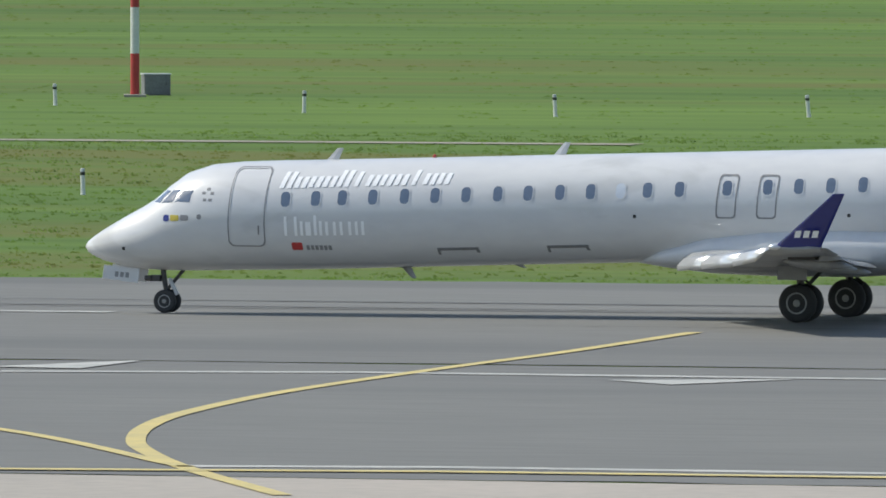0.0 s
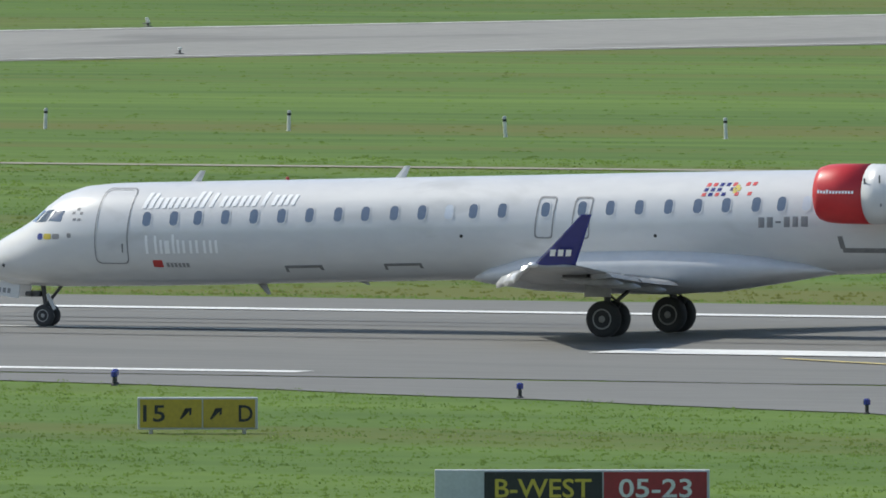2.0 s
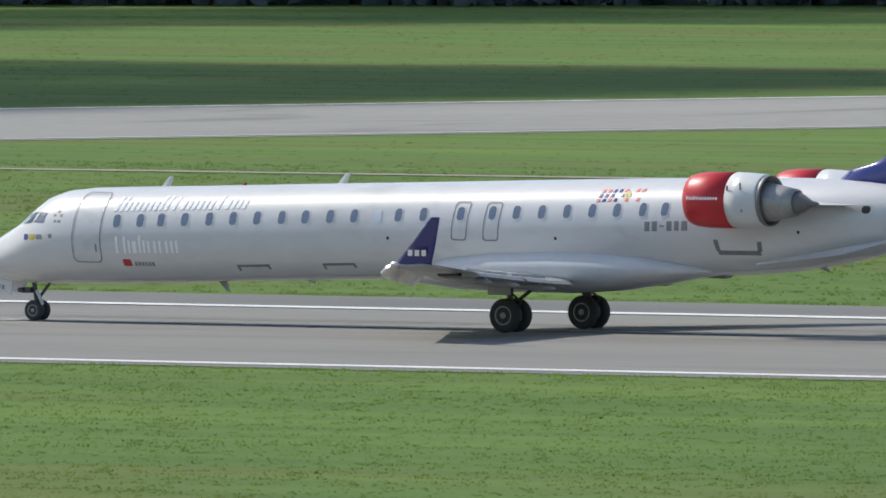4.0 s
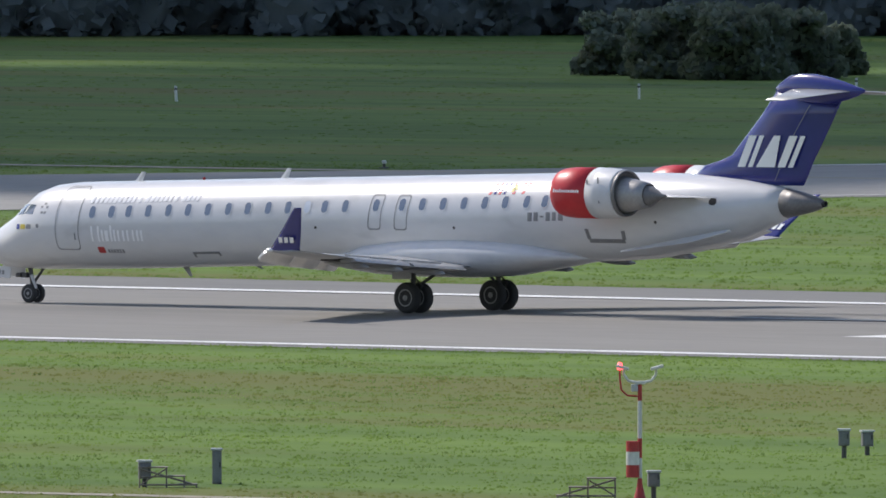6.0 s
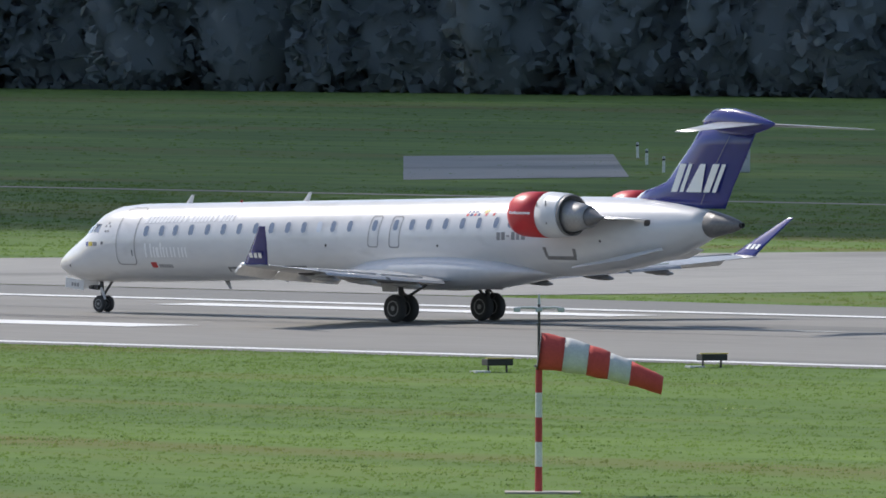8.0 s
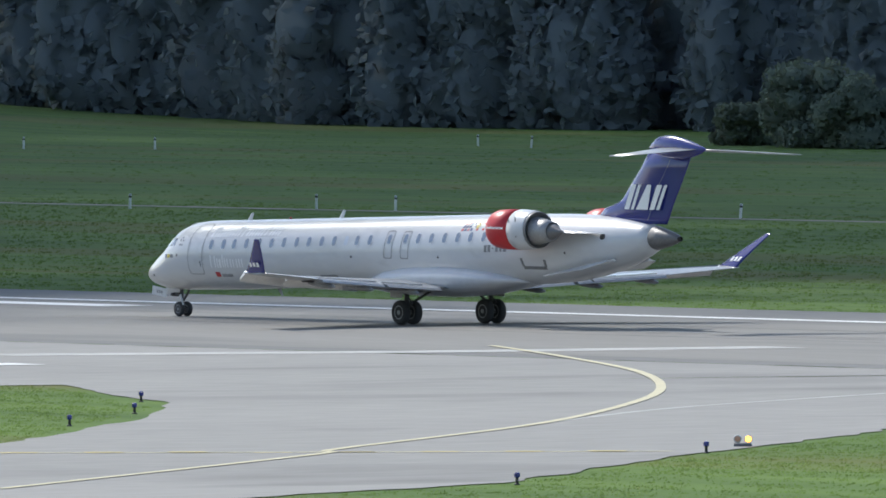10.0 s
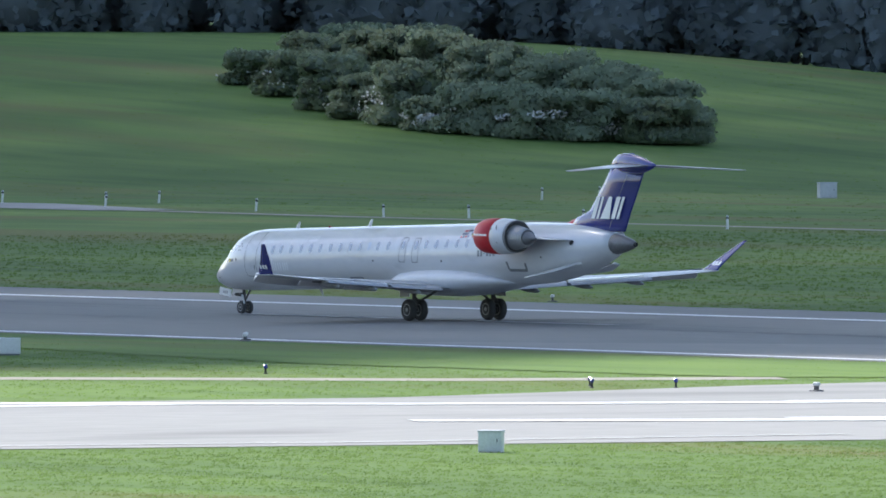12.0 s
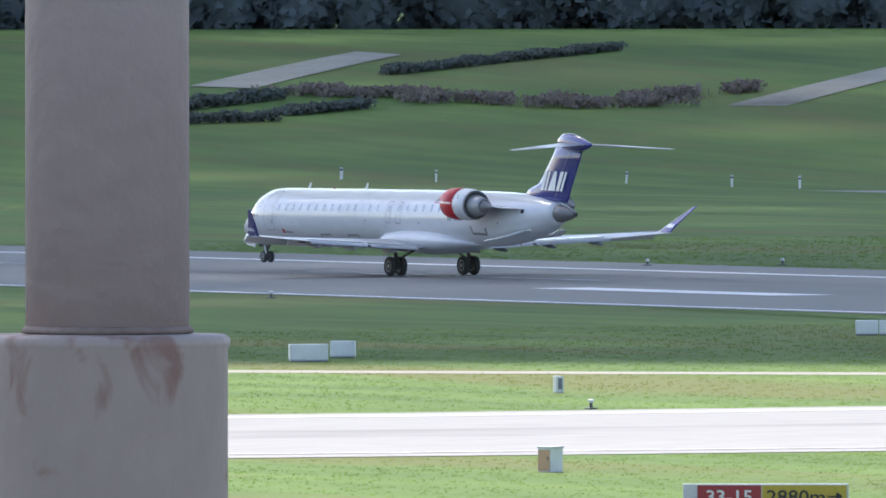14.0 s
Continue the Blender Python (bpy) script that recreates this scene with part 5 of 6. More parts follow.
slim = cabinet(-520.20, 288.12, 0.50, 0.74, 0.62, "orange_box", "white box with a faded orange face in the grass", -38)
for ob in slim.children:
    if ob.name.startswith("body"):
        ob.data.materials[0] = M["white_plain"]
cabinet(-1078.19, 632.66, 0.22, 1.1, 0.2, "dark_steel", "dark post beside the perimeter track")
cabinet(-1085.08, 637.56, 0.20, 1.6, 0.2, "grey_box", "dark signal post beside the perimeter track")
for x, y in ((-606.95, 352.70), (-613.23, 339.98), (-609.65, 354.33)):
    s = thing("marker_block", "stout white marker block with a grey side in lit grass", "post", "stout markers", facing(x, y, 0, 25))
    part("block", box(bmesh.new(), 0.30, 0.30, 0.62, (0, 0, 0), 0.03), M["white_plain"], s)
    part("plate", box(bmesh.new(), 0.16, 0.02, 0.40, (0, -0.162, 0.14), 0.004), M["grey_box"], s, "grey plate")


# metal steps for the technicians
def steps(x, y, label, turn=0.0, tall=False, flip=1):
    s = thing("metal_steps", label, "steps", "", facing(x, y, 0, turn))
    lv = ((0.06, 0.52), (0.25, 0.24), (0.45, -0.28)) if not tall else ((0.08, 0.45), (0.30, 0.25), (0.52, 0.02), (0.75, -0.28))
    for z, c in lv:
        part("tread", box(bmesh.new(), 0.46 if z < lv[-1][0] else 0.68, 0.42, 0.03, (flip * c, 0, z), 0.01), M["step_steel"], s, "brown grating tread")
    top = lv[-1]
    for k, z in ((top[1] - 0.31, top[0]), (top[1] + 0.31, top[0]), (lv[0][1] + 0.2, lv[0][0] + 0.02), (lv[1][1] + 0.2, lv[1][0])):
        for w in (-0.19, 0.19):
            part("leg", tube(bmesh.new(), (flip * k, w, 0), (flip * k, w, z), 0.02, seg=8), M["step_steel"], s)
    for w in (-0.2, 0.2):
        bm = bmesh.new()
        tube(bm, (flip * (top[1] - 0.31), w, top[0] - 0.02), (flip * (lv[0][1] + 0.2), w, 0.05), 0.016, seg=8)
        tube(bm, (flip * (top[1] - 0.31), w, 0.06), (flip * (lv[0][1] + 0.2), w, 0.06), 0.014, seg=8)
        tube(bm, (flip * (top[1] - 0.31), w, 0.06), (flip * (top[1] + 0.31), w, top[0] - 0.02), 0.012, seg=8)
        tube(bm, (flip * (top[1] - 0.31), w, top[0] * 0.55), (flip * (top[1] + 0.31), w, top[0] * 0.55), 0.012, seg=8)
        part("stringer", bm, M["step_steel"], s, "brown braced side frame")
    if tall:
        for w in (-0.28, 0.28):
            bm = bmesh.new()
            tube(bm, (flip * (top[1] + 0.22), w, top[0]), (flip * (top[1] + 0.22), w, top[0] + 0.88), 0.02, seg=8)
            tube(bm, (flip * (lv[0][1] + 0.30), w, 0.0), (flip * (lv[0][1] + 0.30), w, 1.0), 0.02, seg=8)
            tube(bm, (flip * (top[1] + 0.22), w, top[0] + 0.88), (flip * (top[1] + 0.42), w, top[0] + 0.84), 0.02, seg=8)
            tube(bm, (flip * (top[1] + 0.42), w, top[0] + 0.84), (flip * (lv[0][1] + 0.30), w, 1.0), 0.02, seg=8)
            part("handrail", bm, M["rust"], s, "thin rusty handrail")


steps(-277.98, 338.83, "low dark metal steps beside an instrument mast", 0, False, -1)
steps(-289.90, 365.89, "low dark metal steps standing in the grass", 0, False, 1)
steps(-277.49, 366.63, "low dark metal steps beside an instrument mast", 0, False, -1)
steps(-324.08, 362.81, "low dark metal steps with a junction box", 0, False, -1)
steps(-323.56, 364.26, "tall dark metal steps with a thin handrail", 0, True, 1)
steps(-290.03, 338.11, "low dark metal steps standing in the grass", 0, False, 1)
steps(-321.11, 334.69, "low dark metal steps beside a grey cabinet", 0, False, 1)


def instrument_mast(x, y, fork):
    s = thing("instrument_mast", "red and white weather instrument mast with a banded drum", "mast", "instrument masts", facing(x, y))
    part("foot", lathe(bmesh.new(), [(0.14, 0), (0.13, 0.06), (0.07, 0.30), (0.05, 0.50)], seg=16), M["red_plain"], s, "red flared foot")
    cyl_bands(s, "section", 0.055, 0.05, [0.45, 0.45, 0.45, 0.40, 0.40], ["white_plain", "red_plain", "white_plain", "white_plain", "red_plain"], 0.50, 14)
    d = part("drum", tube(bmesh.new(), (-0.16, -0.05, 1.10), (-0.16, -0.05, 1.34), 0.15, seg=22), M["red_plain"], s, "red and white instrument drum")
    part("drum_band", tube(bmesh.new(), (-0.16, -0.05, 0.80), (-0.16, -0.05, 1.10), 0.152, seg=22), M["white_plain"], d, "white band")
    part("drum_base", tube(bmesh.new(), (-0.16, -0.05, 0.52), (-0.16, -0.05, 0.80), 0.15, seg=22), M["red_plain"], d, "red band")
    bm = bmesh.new()
    pts = [(0, 0, 2.35), (-0.28, 0, 2.37), (-0.42, 0, 2.5), (-0.45, 0, 2.75), (-0.45, 0, 2.95)]
    for a, b in zip(pts, pts[1:]):
        tube(bm, a, b, 0.022, seg=8)
    part("lamp_arm", bm, M["red_plain"], s, "thin bent red arm")
    part("obstacle_lamp", lathe(bmesh.new(), [(0.05, 2.95), (0.065, 2.97), (0.065, 3.07), (0.03, 3.12)], at=(-0.45, 0, 0), seg=12), M["red_lamp"], s, "glowing red obstacle lamp")
    part("sensor_box", box(bmesh.new(), 0.16, 0.14, 0.16, (-0.12, 0, 2.46), 0.02), M["pale_box"], s, "pale sensor box")
    bm = bmesh.new()
    for k in (-1, 1):
        arc = [(k * 0.05, 0, 2.66), (k * 0.26, 0, 2.70), (k * 0.37, 0, 2.85), (k * 0.36, 0, 2.98)]
        for a, b in zip(arc, arc[1:]):
            tube(bm, a, b, 0.03 if fork else 0.012, seg=8)
    box(bm, 0.26, 0.12, 0.08, (0, 0, 2.62), 0.02)
    f = part("fork", bm, M["white_plain" if fork else "pale_box"], s, "forked sensor arms")
    for k in (-1, 1):
        part("sensor_head", box(bmesh.new(), 0.30, 0.16, 0.07, (k * 0.40, -0.03, 2.97), 0.025, pose(0, 0, 0, 0, -16 * k, 0)), M["white_plain" if fork else "grey_box"], f, "tilted sensor head")


instrument_mast(-276.44, 338.76, True)
instrument_mast(-275.51, 365.30, False)


# windsock: cloth in stiff segments on a banded pole
SOCK_AT = (-349.3, 336.5)


def windsock():
    pole = thing("windsock_pole", "red and white banded windsock pole on a pale slab", "windsock pole", "", facing(*SOCK_AT))
    part("slab", box(bmesh.new(), 1.9, 1.2, 0.05, (0.1, 0, 0), 0.01), M["concrete"], pole, "pale concrete slab")
    cyl_bands(pole, "section", 0.095, 0.085, [0.62] * 5, ["red_plain", "white_plain"] * 2 + ["red_plain"], 0.05, 18)
    part("swivel", lathe(bmesh.new(), [(0.05, 3.15), (0.12, 3.17), (0.12, 3.22), (0.04, 3.25), (0.035, 4.75), (0.02, 4.78)], seg=14), M["dark_steel"], pole, "dark swivel rod")
    part("wind_vane", tube(bmesh.new(), (0, 0, 4.75), (0, 0, 5.0), 0.05, 0.02, 10), M["pale_box"], pole, "small pale top lamp")
    bm = bmesh.new()
    tube(bm, (-0.55, 0, 4.66), (0.55, 0, 4.66), 0.03)
    for k in (-0.55, 0.0, 0.55):
        box(bm, 0.18, 0.12, 0.12, (k, 0, 4.55), 0.03)
    part("lamp_bar", bm, M["pale_box"], pole, "pale lamp bar")
    sock = tagged(new("windsock"), "red and white striped windsock filled by the wind", "windsock")
    x = 0.0
    segs = [("sock_red", 0.62, 0.46, 0.44), ("sock_white", 0.62, 0.44, 0.39), ("sock_red", 0.55, 0.39, 0.345), ("sock_white", 0.55, 0.345, 0.30), ("sock_red", 0.84, 0.30, 0.23)]
    zc = 0.0
    for m2, n, r0, r1 in segs:
        bm = bmesh.new()
        rings = []
        for j in range(5):
            k = j / 4
            r = (r0 + (r1 - r0) * k) * (1 + 0.03 * math.sin(9 * (x + n * k)))
            z = -0.046 * (x + n * k) ** 2
            rings.append([(x + n * k, 0.9 * r * math.cos(a), z + r * math.sin(a) * (1 - 0.05 * math.sin(3 * a + x))) for a in [2 * math.pi * i / 22 for i in range(22)]])
        loft(bm, rings, True, False)
        ob = part("cloth_segment", bm, M[m2], sock, "red cloth segment" if "red" in m2 else "white cloth segment", True)
        sol = ob.modifiers.new("cloth", "SOLIDIFY")
        sol.thickness = 0.012
        x += n
    bm = bmesh.new()
    lathe(bm, [(0.455, -0.012), (0.47, -0.012), (0.47, 0.012), (0.455, 0.012)], "x", seg=26)
    part("hoop", bm, M["dark_steel"], sock, "dark mouth hoop", True)
    return sock


sock = windsock()


def papi(x, y):
    s = thing("approach_light_unit", "low black approach light unit on short legs in grass", "airfield light", "approach light units", facing(x, y, 0, 20))
    part("housing", box(bmesh.new(), 0.85, 0.55, 0.20, (0, 0, 0.22), 0.03), M["black"], s)
    part("hood", box(bmesh.new(), 0.89, 0.20, 0.03, (0, -0.22, 0.43), 0.006), M["yellow_plate"], s, "dull yellow hood")
    for k in (-0.3, 0.3):
        part("leg", tube(bmesh.new(), (k, 0, 0), (k, 0, 0.24), 0.035, seg=8), M["dark_steel"], s)
    part("slab", box(bmesh.new(), 0.5, 0.5, 0.06, (-0.6, -0.1, 0), 0.01), M["pale_box"], s, "pale block")


papi(-431.7, 414.1)
papi(-431.6, 423.3)


# lamps at the pavement edges
def make_edge_lamp():
    s = thing("runway_edge_lamp", "small white runway edge lamp on a dark base", "airfield light", "runway edge lamps")
    part("base", lathe(bmesh.new(), [(0.24, 0), (0.22, 0.04), (0.06, 0.06), (0.05, 0.20)], seg=14), M["dark_steel"], s, "dark base")
    part("lens", lathe(bmesh.new(), [(0.05, 0.20), (0.10, 0.22), (0.10, 0.31), (0.05, 0.34)], seg=14), M["white_plain"], s, "white lens")
    return s


def make_taxi_lamp():
    s = thing("taxiway_lamp", "small blue taxiway edge lamp in short grass", "airfield light", "taxiway lamps")
    part("stem", lathe(bmesh.new(), [(0.09, 0), (0.08, 0.03), (0.045, 0.05), (0.045, 0.20)], seg=12), M["black"], s, "black stem")
    part("lens", lathe(bmesh.new(), [(0.05, 0.20), (0.085, 0.22), (0.085, 0.33), (0.04, 0.36)], seg=12), M["blue_glass"], s, "blue lens")
    return s


def spread(first, spots):
    for i in range(0, len(spots), 2):
        m = pose(spots[i], spots[i + 1], 0.02)
        if i == 0:
            first.matrix_world = m
        else:
            copy_thing(first, m)


spread(make_edge_lamp(), [-205.34, 480.77, -261.81, 478.87, -378.60, 476.90, -441.59, 482.15, -324.62, 426.79, -382.79, 427.95, -621.38, 425.62, -590.51, 394.57, -590.72, 394.61, -680.87, 426.37, -749.56, 486.10, -539.60, 316.42, -737.75, 425.72,
       -806.33, 484.83, -856.75, 488.07, -590.66, 328.77, -786.70, 421.00, -858.39, 481.09, -458.31, 850.89, -421.10, 778.65, -443.61, 907.37, -405.50, 832.88, -447.59, 915.37, -528.12, 629.99, -686.67, 483.58, -678.46, 424.81, -541.21, 317.39])
spread(make_taxi_lamp(), [-160.94, 390.02, -154.73, 381.60, -180.73, 407.39, -169.62, 398.50, -205.52, 418.56, -192.52, 413.76, -219.80, 423.29, -204.97, 417.38, -506.47, 376.29, -494.64, 367.24, -483.85, 356.71, -538.15, 377.63, -524.43, 382.33,
       -607.25, 421.23, -599.23, 390.35, -597.77, 393.11, -625.49, 392.58, -601.68, 391.86, -638.37, 368.71, -618.59, 374.77, -427.18, 330.47, -448.94, 354.38, -460.75, 330.70, -460.25, 330.34])
for x, y in ((-148.04, 369.78), (-454.01, 359.78), (-466.68, 337.11)):
    s = thing("guard_lamp", "pair of flashing amber runway guard lamps on a low stand", "airfield light", "guard lamps", facing(x, y))
    part("stand", box(bmesh.new(), 0.55, 0.18, 0.10, (0, 0, 0.02), 0.02), M["grey_box"], s)
    for k in (-0.16, 0.16):
        h = part("lamp_hood", lathe(bmesh.new(), [(0.115, -0.10), (0.125, -0.05), (0.11, 0.10)], "y", (k, 0, 0.25), 16), M["pale_box"], s)
        part("lamp_glass", lathe(bmesh.new(), [(0.09, -0.115), (0.05, -0.125), (0.01, -0.13)], "y", (k, 0, 0.25), 16), M["amber" if k > 0 else "orange_box"], h, "glowing amber glass" if k > 0 else "unlit amber glass")


# the painted steel post near the terrace
def near_post():
    a = radians(61.3374 + math.degrees(math.atan((784 - 190) / 34215)))
    d = 20.0
    s = thing("steel_post", "pale grey steel post with a wider rusting lower sleeve", "post", "", pose(-d * math.sin(a), d * math.cos(a), 0, 0, 0, math.degrees(a)))
    top = 15.635
    part("upper_tube", lathe(bmesh.new(), [(0.085, top - 0.02), (0.0845, top + 0.6), (0.083, 18.5), (0.05, 18.55)], seg=40), M["post_paint"], s, "grey painted tube", True)
    sl = part("sleeve", lathe(bmesh.new(), [(0.17, 0), (0.16, 0.2), (0.1245, 0.5), (0.1245, top - 0.016), (0.127, top - 0.012), (0.127, top - 0.005), (0.122, top - 0.001), (0.086, top)], at=(-0.0, 0, 0), seg=44), M["rusty_paint"], s, "wider pale lower sleeve", True)
    part("weld_ring", lathe(bmesh.new(), [(0.086, top), (0.0895, top + 0.002), (0.088, top + 0.006), (0.085, top + 0.008)], seg=40), M["rust"], s, "rusty weld ring", True)


near_post()


# ---- plants ----
def up_normals(me, normals):
    """Soft shading: the pieces take the light as the whole mass does."""
    at = me.attributes.new("custom_normal", "FLOAT_VECTOR", "POINT")
    at.data.foreach_set("vector", normals.astype(np.float32).ravel())


def cards(points, sizes, material, name, rng, flatten=0.7, tilt=0.45):
    """Many small bent leaf clumps, two triangles each, in one mesh."""
    n = len(points)
    a = rng.normal(size=(n, 3))
    a /= np.linalg.norm(a, axis=1, keepdims=True)
    b = np.cross(a, rng.normal(size=(n, 3)))
    b /= np.linalg.norm(b, axis=1, keepdims=True)
    s = sizes[:, None]
    b *= -np.sign(np.cross(a, b) @ np.array([0.4, -0.6, 0.7]))[:, None]  # all clumps turn their upper side out
    c = np.cross(a, b)
    v = np.stack([points - a * s, points + b * s * flatten - c * s * 0.25, points + a * s, points - b * s * flatten - c * s * 0.25], 1).reshape(-1, 3)
    me = bpy.data.meshes.new(name)
    idx = np.arange(n)[:, None] * 4
    tri = np.concatenate([idx + [0, 1, 2], idx + [0, 2, 3]], 1).reshape(-1)
    me.vertices.add(4 * n)
    me.vertices.foreach_set("co", v.astype(np.float32).ravel())
    me.loops.add(len(tri))
    me.loops.foreach_set("vertex_index", tri.astype(np.int32))
    me.polygons.add(len(tri) // 3)
    me.polygons.foreach_set("loop_start", np.arange(0, len(tri), 3, dtype=np.int32))
    me.update(calc_edges=True)
    me.materials.append(material)
    k = np.array([0.15, -0.35, 0.70]) - tilt * c
    k /= np.linalg.norm(k, axis=1, keepdims=True)
    up_normals(me, np.repeat(k, 4, axis=0))
    return me


BALL = bmesh.new()
bmesh.ops.create_icosphere(BALL, subdivisions=2, radius=1)
BALL_CO = np.array([v.co for v in BALL.verts])
BALL_FA = np.array([[v.index for v in f.verts] for f in BALL.faces])
BALL.free()


def inner_foliage(name, lumps, material, rng):
    """The dense inside of crowns: dented leafy lumps of (centre, radii) in one mesh."""
    n, m = len(lumps), len(BALL_CO)
    c, r = np.array([q[0] for q in lumps]), np.array([q[1] for q in lumps])
    dent = 1 + rng.normal(0, 0.05, (n, m, 1))
    v = c[:, None] + BALL_CO[None] * dent * r[:, None]
    f = (BALL_FA[None] + (np.arange(n) * m)[:, None, None]).reshape(-1)
    me = bpy.data.meshes.new(name)
    me.vertices.add(n * m)
    me.vertices.foreach_set("co", v.astype(np.float32).ravel())
    me.loops.add(len(f))
    me.loops.foreach_set("vertex_index", f.astype(np.int32))
    me.polygons.add(len(f) // 3)
    me.polygons.foreach_set("loop_start", np.arange(0, len(f), 3, dtype=np.int32))
    me.polygons.foreach_set("use_smooth", np.ones(len(f) // 3, bool))
    me.update(calc_edges=True)
    me.materials.append(material)
    k = BALL_CO[None] * 0.30 + np.array([0.15, -0.35, 0.70]) + rng.normal(0, 0.05, (n, m, 3))
    k /= np.linalg.norm(k, axis=2, keepdims=True)
    up_normals(me, k.reshape(-1, 3))
    return me


def crown_points(rng, n, r, h, z0, lobes=9, size=1.0, lumps=None):
    """Points over an uneven crown of several lobes; lumps collects the lobes."""
    out = []
    for k in range(lobes):
        a, q = rng.uniform(0, 2 * math.pi), rng.uniform(0.1, 0.62)
        c = np.array([math.cos(a) * q * r, math.sin(a) * q * r, z0 + h * rng.uniform(0.22, 0.80)])
        rad = np.array([r * rng.uniform(0.34, 0.55), r * rng.uniform(0.34, 0.55), h * rng.uniform(0.16, 0.28)]) * size
        if lumps is not None:
            lumps.append((c, rad * 0.78))
        p = rng.normal(size=(n // lobes, 3))
        p /= np.linalg.norm(p, axis=1, keepdims=True)
        p *= rng.uniform(0.62, 1.22, size=(len(p), 1)) ** 0.5
        out.append(c + p * rad)
    return np.concatenate(out)


def bush(x, y, r, h, label, leaf="leaf", n=1400, size=0.28, seed=1, flowers=0):
    rng = np.random.default_rng(seed)
    z = rise(x, y)
    s = thing("bush", label, "bush", "", pose(x, y, z, 0, 0, seed * 37 % 360))
    for k in range(5):
        bm = bmesh.new()
        a = k * 1.3
        tube(bm, (0.15 * math.cos(a), 0.15 * math.sin(a), -0.1), (0.5 * r * math.cos(a), 0.5 * r * math.sin(a), h * 0.6), 0.08, 0.02, 7)
        part("stem", bm, M["bark"], s, "thin brown stem")
    lumps = []
    p = crown_points(rng, n, r, h, 0.0, 34, 0.66, lumps)
    for k in range(7):
        a = rng.uniform(0, 6.28)
        c, e = np.array([0.5 * r * math.cos(a), 0.5 * r * math.sin(a), h * 0.14]), np.array([r * 0.42, r * 0.42, h * 0.18])
        lumps.append((c, e * 0.75))
        q = rng.normal(size=(n // 16, 3))
        p = np.concatenate([p, c + q / np.linalg.norm(q, axis=1, keepdims=True) * e * rng.uniform(0.8, 1.15, (len(q), 1))])
    ob = new("inner_foliage", inner_foliage("inner_foliage", lumps, M[leaf], rng))
    ob.parent = s
    p[:, 2] = np.maximum(p[:, 2], 0.15)
    ob = new("crown", cards(p, rng.uniform(0.5, 1.3, len(p)) * size, M[leaf], "crown", rng, 0.7, 0.2))
    ob.parent = s
    if flowers:
        q = crown_points(rng, flowers * 3, r * 1.25, h * 0.66, 0.0, 9, 0.6)
        q[:, 2] = np.maximum(q[:, 2], 0.2)
        ob = new("blossom", cards(q, rng.uniform(0.5, 1.2, len(q)) * size * 0.7, M["blossom"], "blossom", rng))
        ob.parent = s
        ob["label"] = "clusters of white blossom"
    return s


def woodland():
    """The wood along the field's far edge."""
    rng = np.random.default_rng(4)
    edge = [(-560, 1130), (-700, 1040), (-800, 985), (-850, 940), (-905, 900), (-1030, 876), (-1147, 873), (-1205, 886), (-1262, 905), (-1312, 880), (-1362, 800), (-1408, 690), (-1440, 600), (-1480, 500)]
    pts, sizes, inner = [], [], []
    tr = bmesh.new()
    for (x0, y0), (x1, y1) in zip(edge, edge[1:]):
        n = int(math.dist((x0, y0), (x1, y1)) / 5.0)
        d = np.array([x1 - x0, y1 - y0]) / math.dist((x0, y0), (x1, y1))
        away = np.array([d[1], -d[0]])
        if away[1] < 0 and away[0] > 0 or np.dot(away, (-0.75, 0.66)) < 0:
            away = -away
        for i in range(n):
            for row in range(4):
                q = np.array([x0, y0]) + (np.array([x1 - x0, y1 - y0]) * (i * 1.16 - 0.08 * n + rng.uniform(0, 1)) / n) + away * (row * 5.5 + rng.uniform(0.5, 5.0))
                h, r = rng.uniform(13, 22) + row * 1.5, rng.uniform(3.0, 5.2)
                z = rise(*q)
                own = []
                p = crown_points(rng, 820 if row < 2 else 40, r, h, 0.0, 12 if row < 3 else 5, 1.05 if row < 3 else 1.5, own)
                foot, wide = np.array([0, 0, h * 0.20]), np.array([r * 0.85, r * 0.85, h * 0.26])
                own.append((foot, wide * 0.8))
                low = rng.normal(size=(380 if row < 2 else 20, 3))
                low = foot + low / np.linalg.norm(low, axis=1, keepdims=True) * wide * rng.uniform(0.82, 1.12, (len(low), 1))
                low[:, 2] = np.maximum(low[:, 2], 0.2)
                inner += [(c + [q[0], q[1], z], e) for c, e in own]
                p = np.concatenate([p, low])
                pts.append(p + [q[0], q[1], z])
                sizes.append(rng.uniform(0.6, 1.5, len(p)) * 0.46)
                if row == 1:
                    tube(tr, (q[0], q[1], z - 0.3), (q[0] + rng.uniform(-0.5, 0.5), q[1], z + h * 0.7), 0.13, 0.04, 6, False)
    pts, sizes = np.concatenate(pts), np.concatenate(sizes)
    ob = tagged(new("woodland", cards(pts, sizes, M["hazed_leaf_far"], "woodland", rng, 0.8, 0.08)), "dense dark green wood along the far edge of the field, distance haze in its leaf colour", "trees", "", "stuff")
    t = new("inner_foliage", inner_foliage("inner_foliage", inner, M["hazed_leaf_far"], rng))
    t.parent = ob
    t["kind"] = "stuff"
    t = part("trunks", tr, M["bark"], ob)
    t["kind"] = "stuff"


woodland()

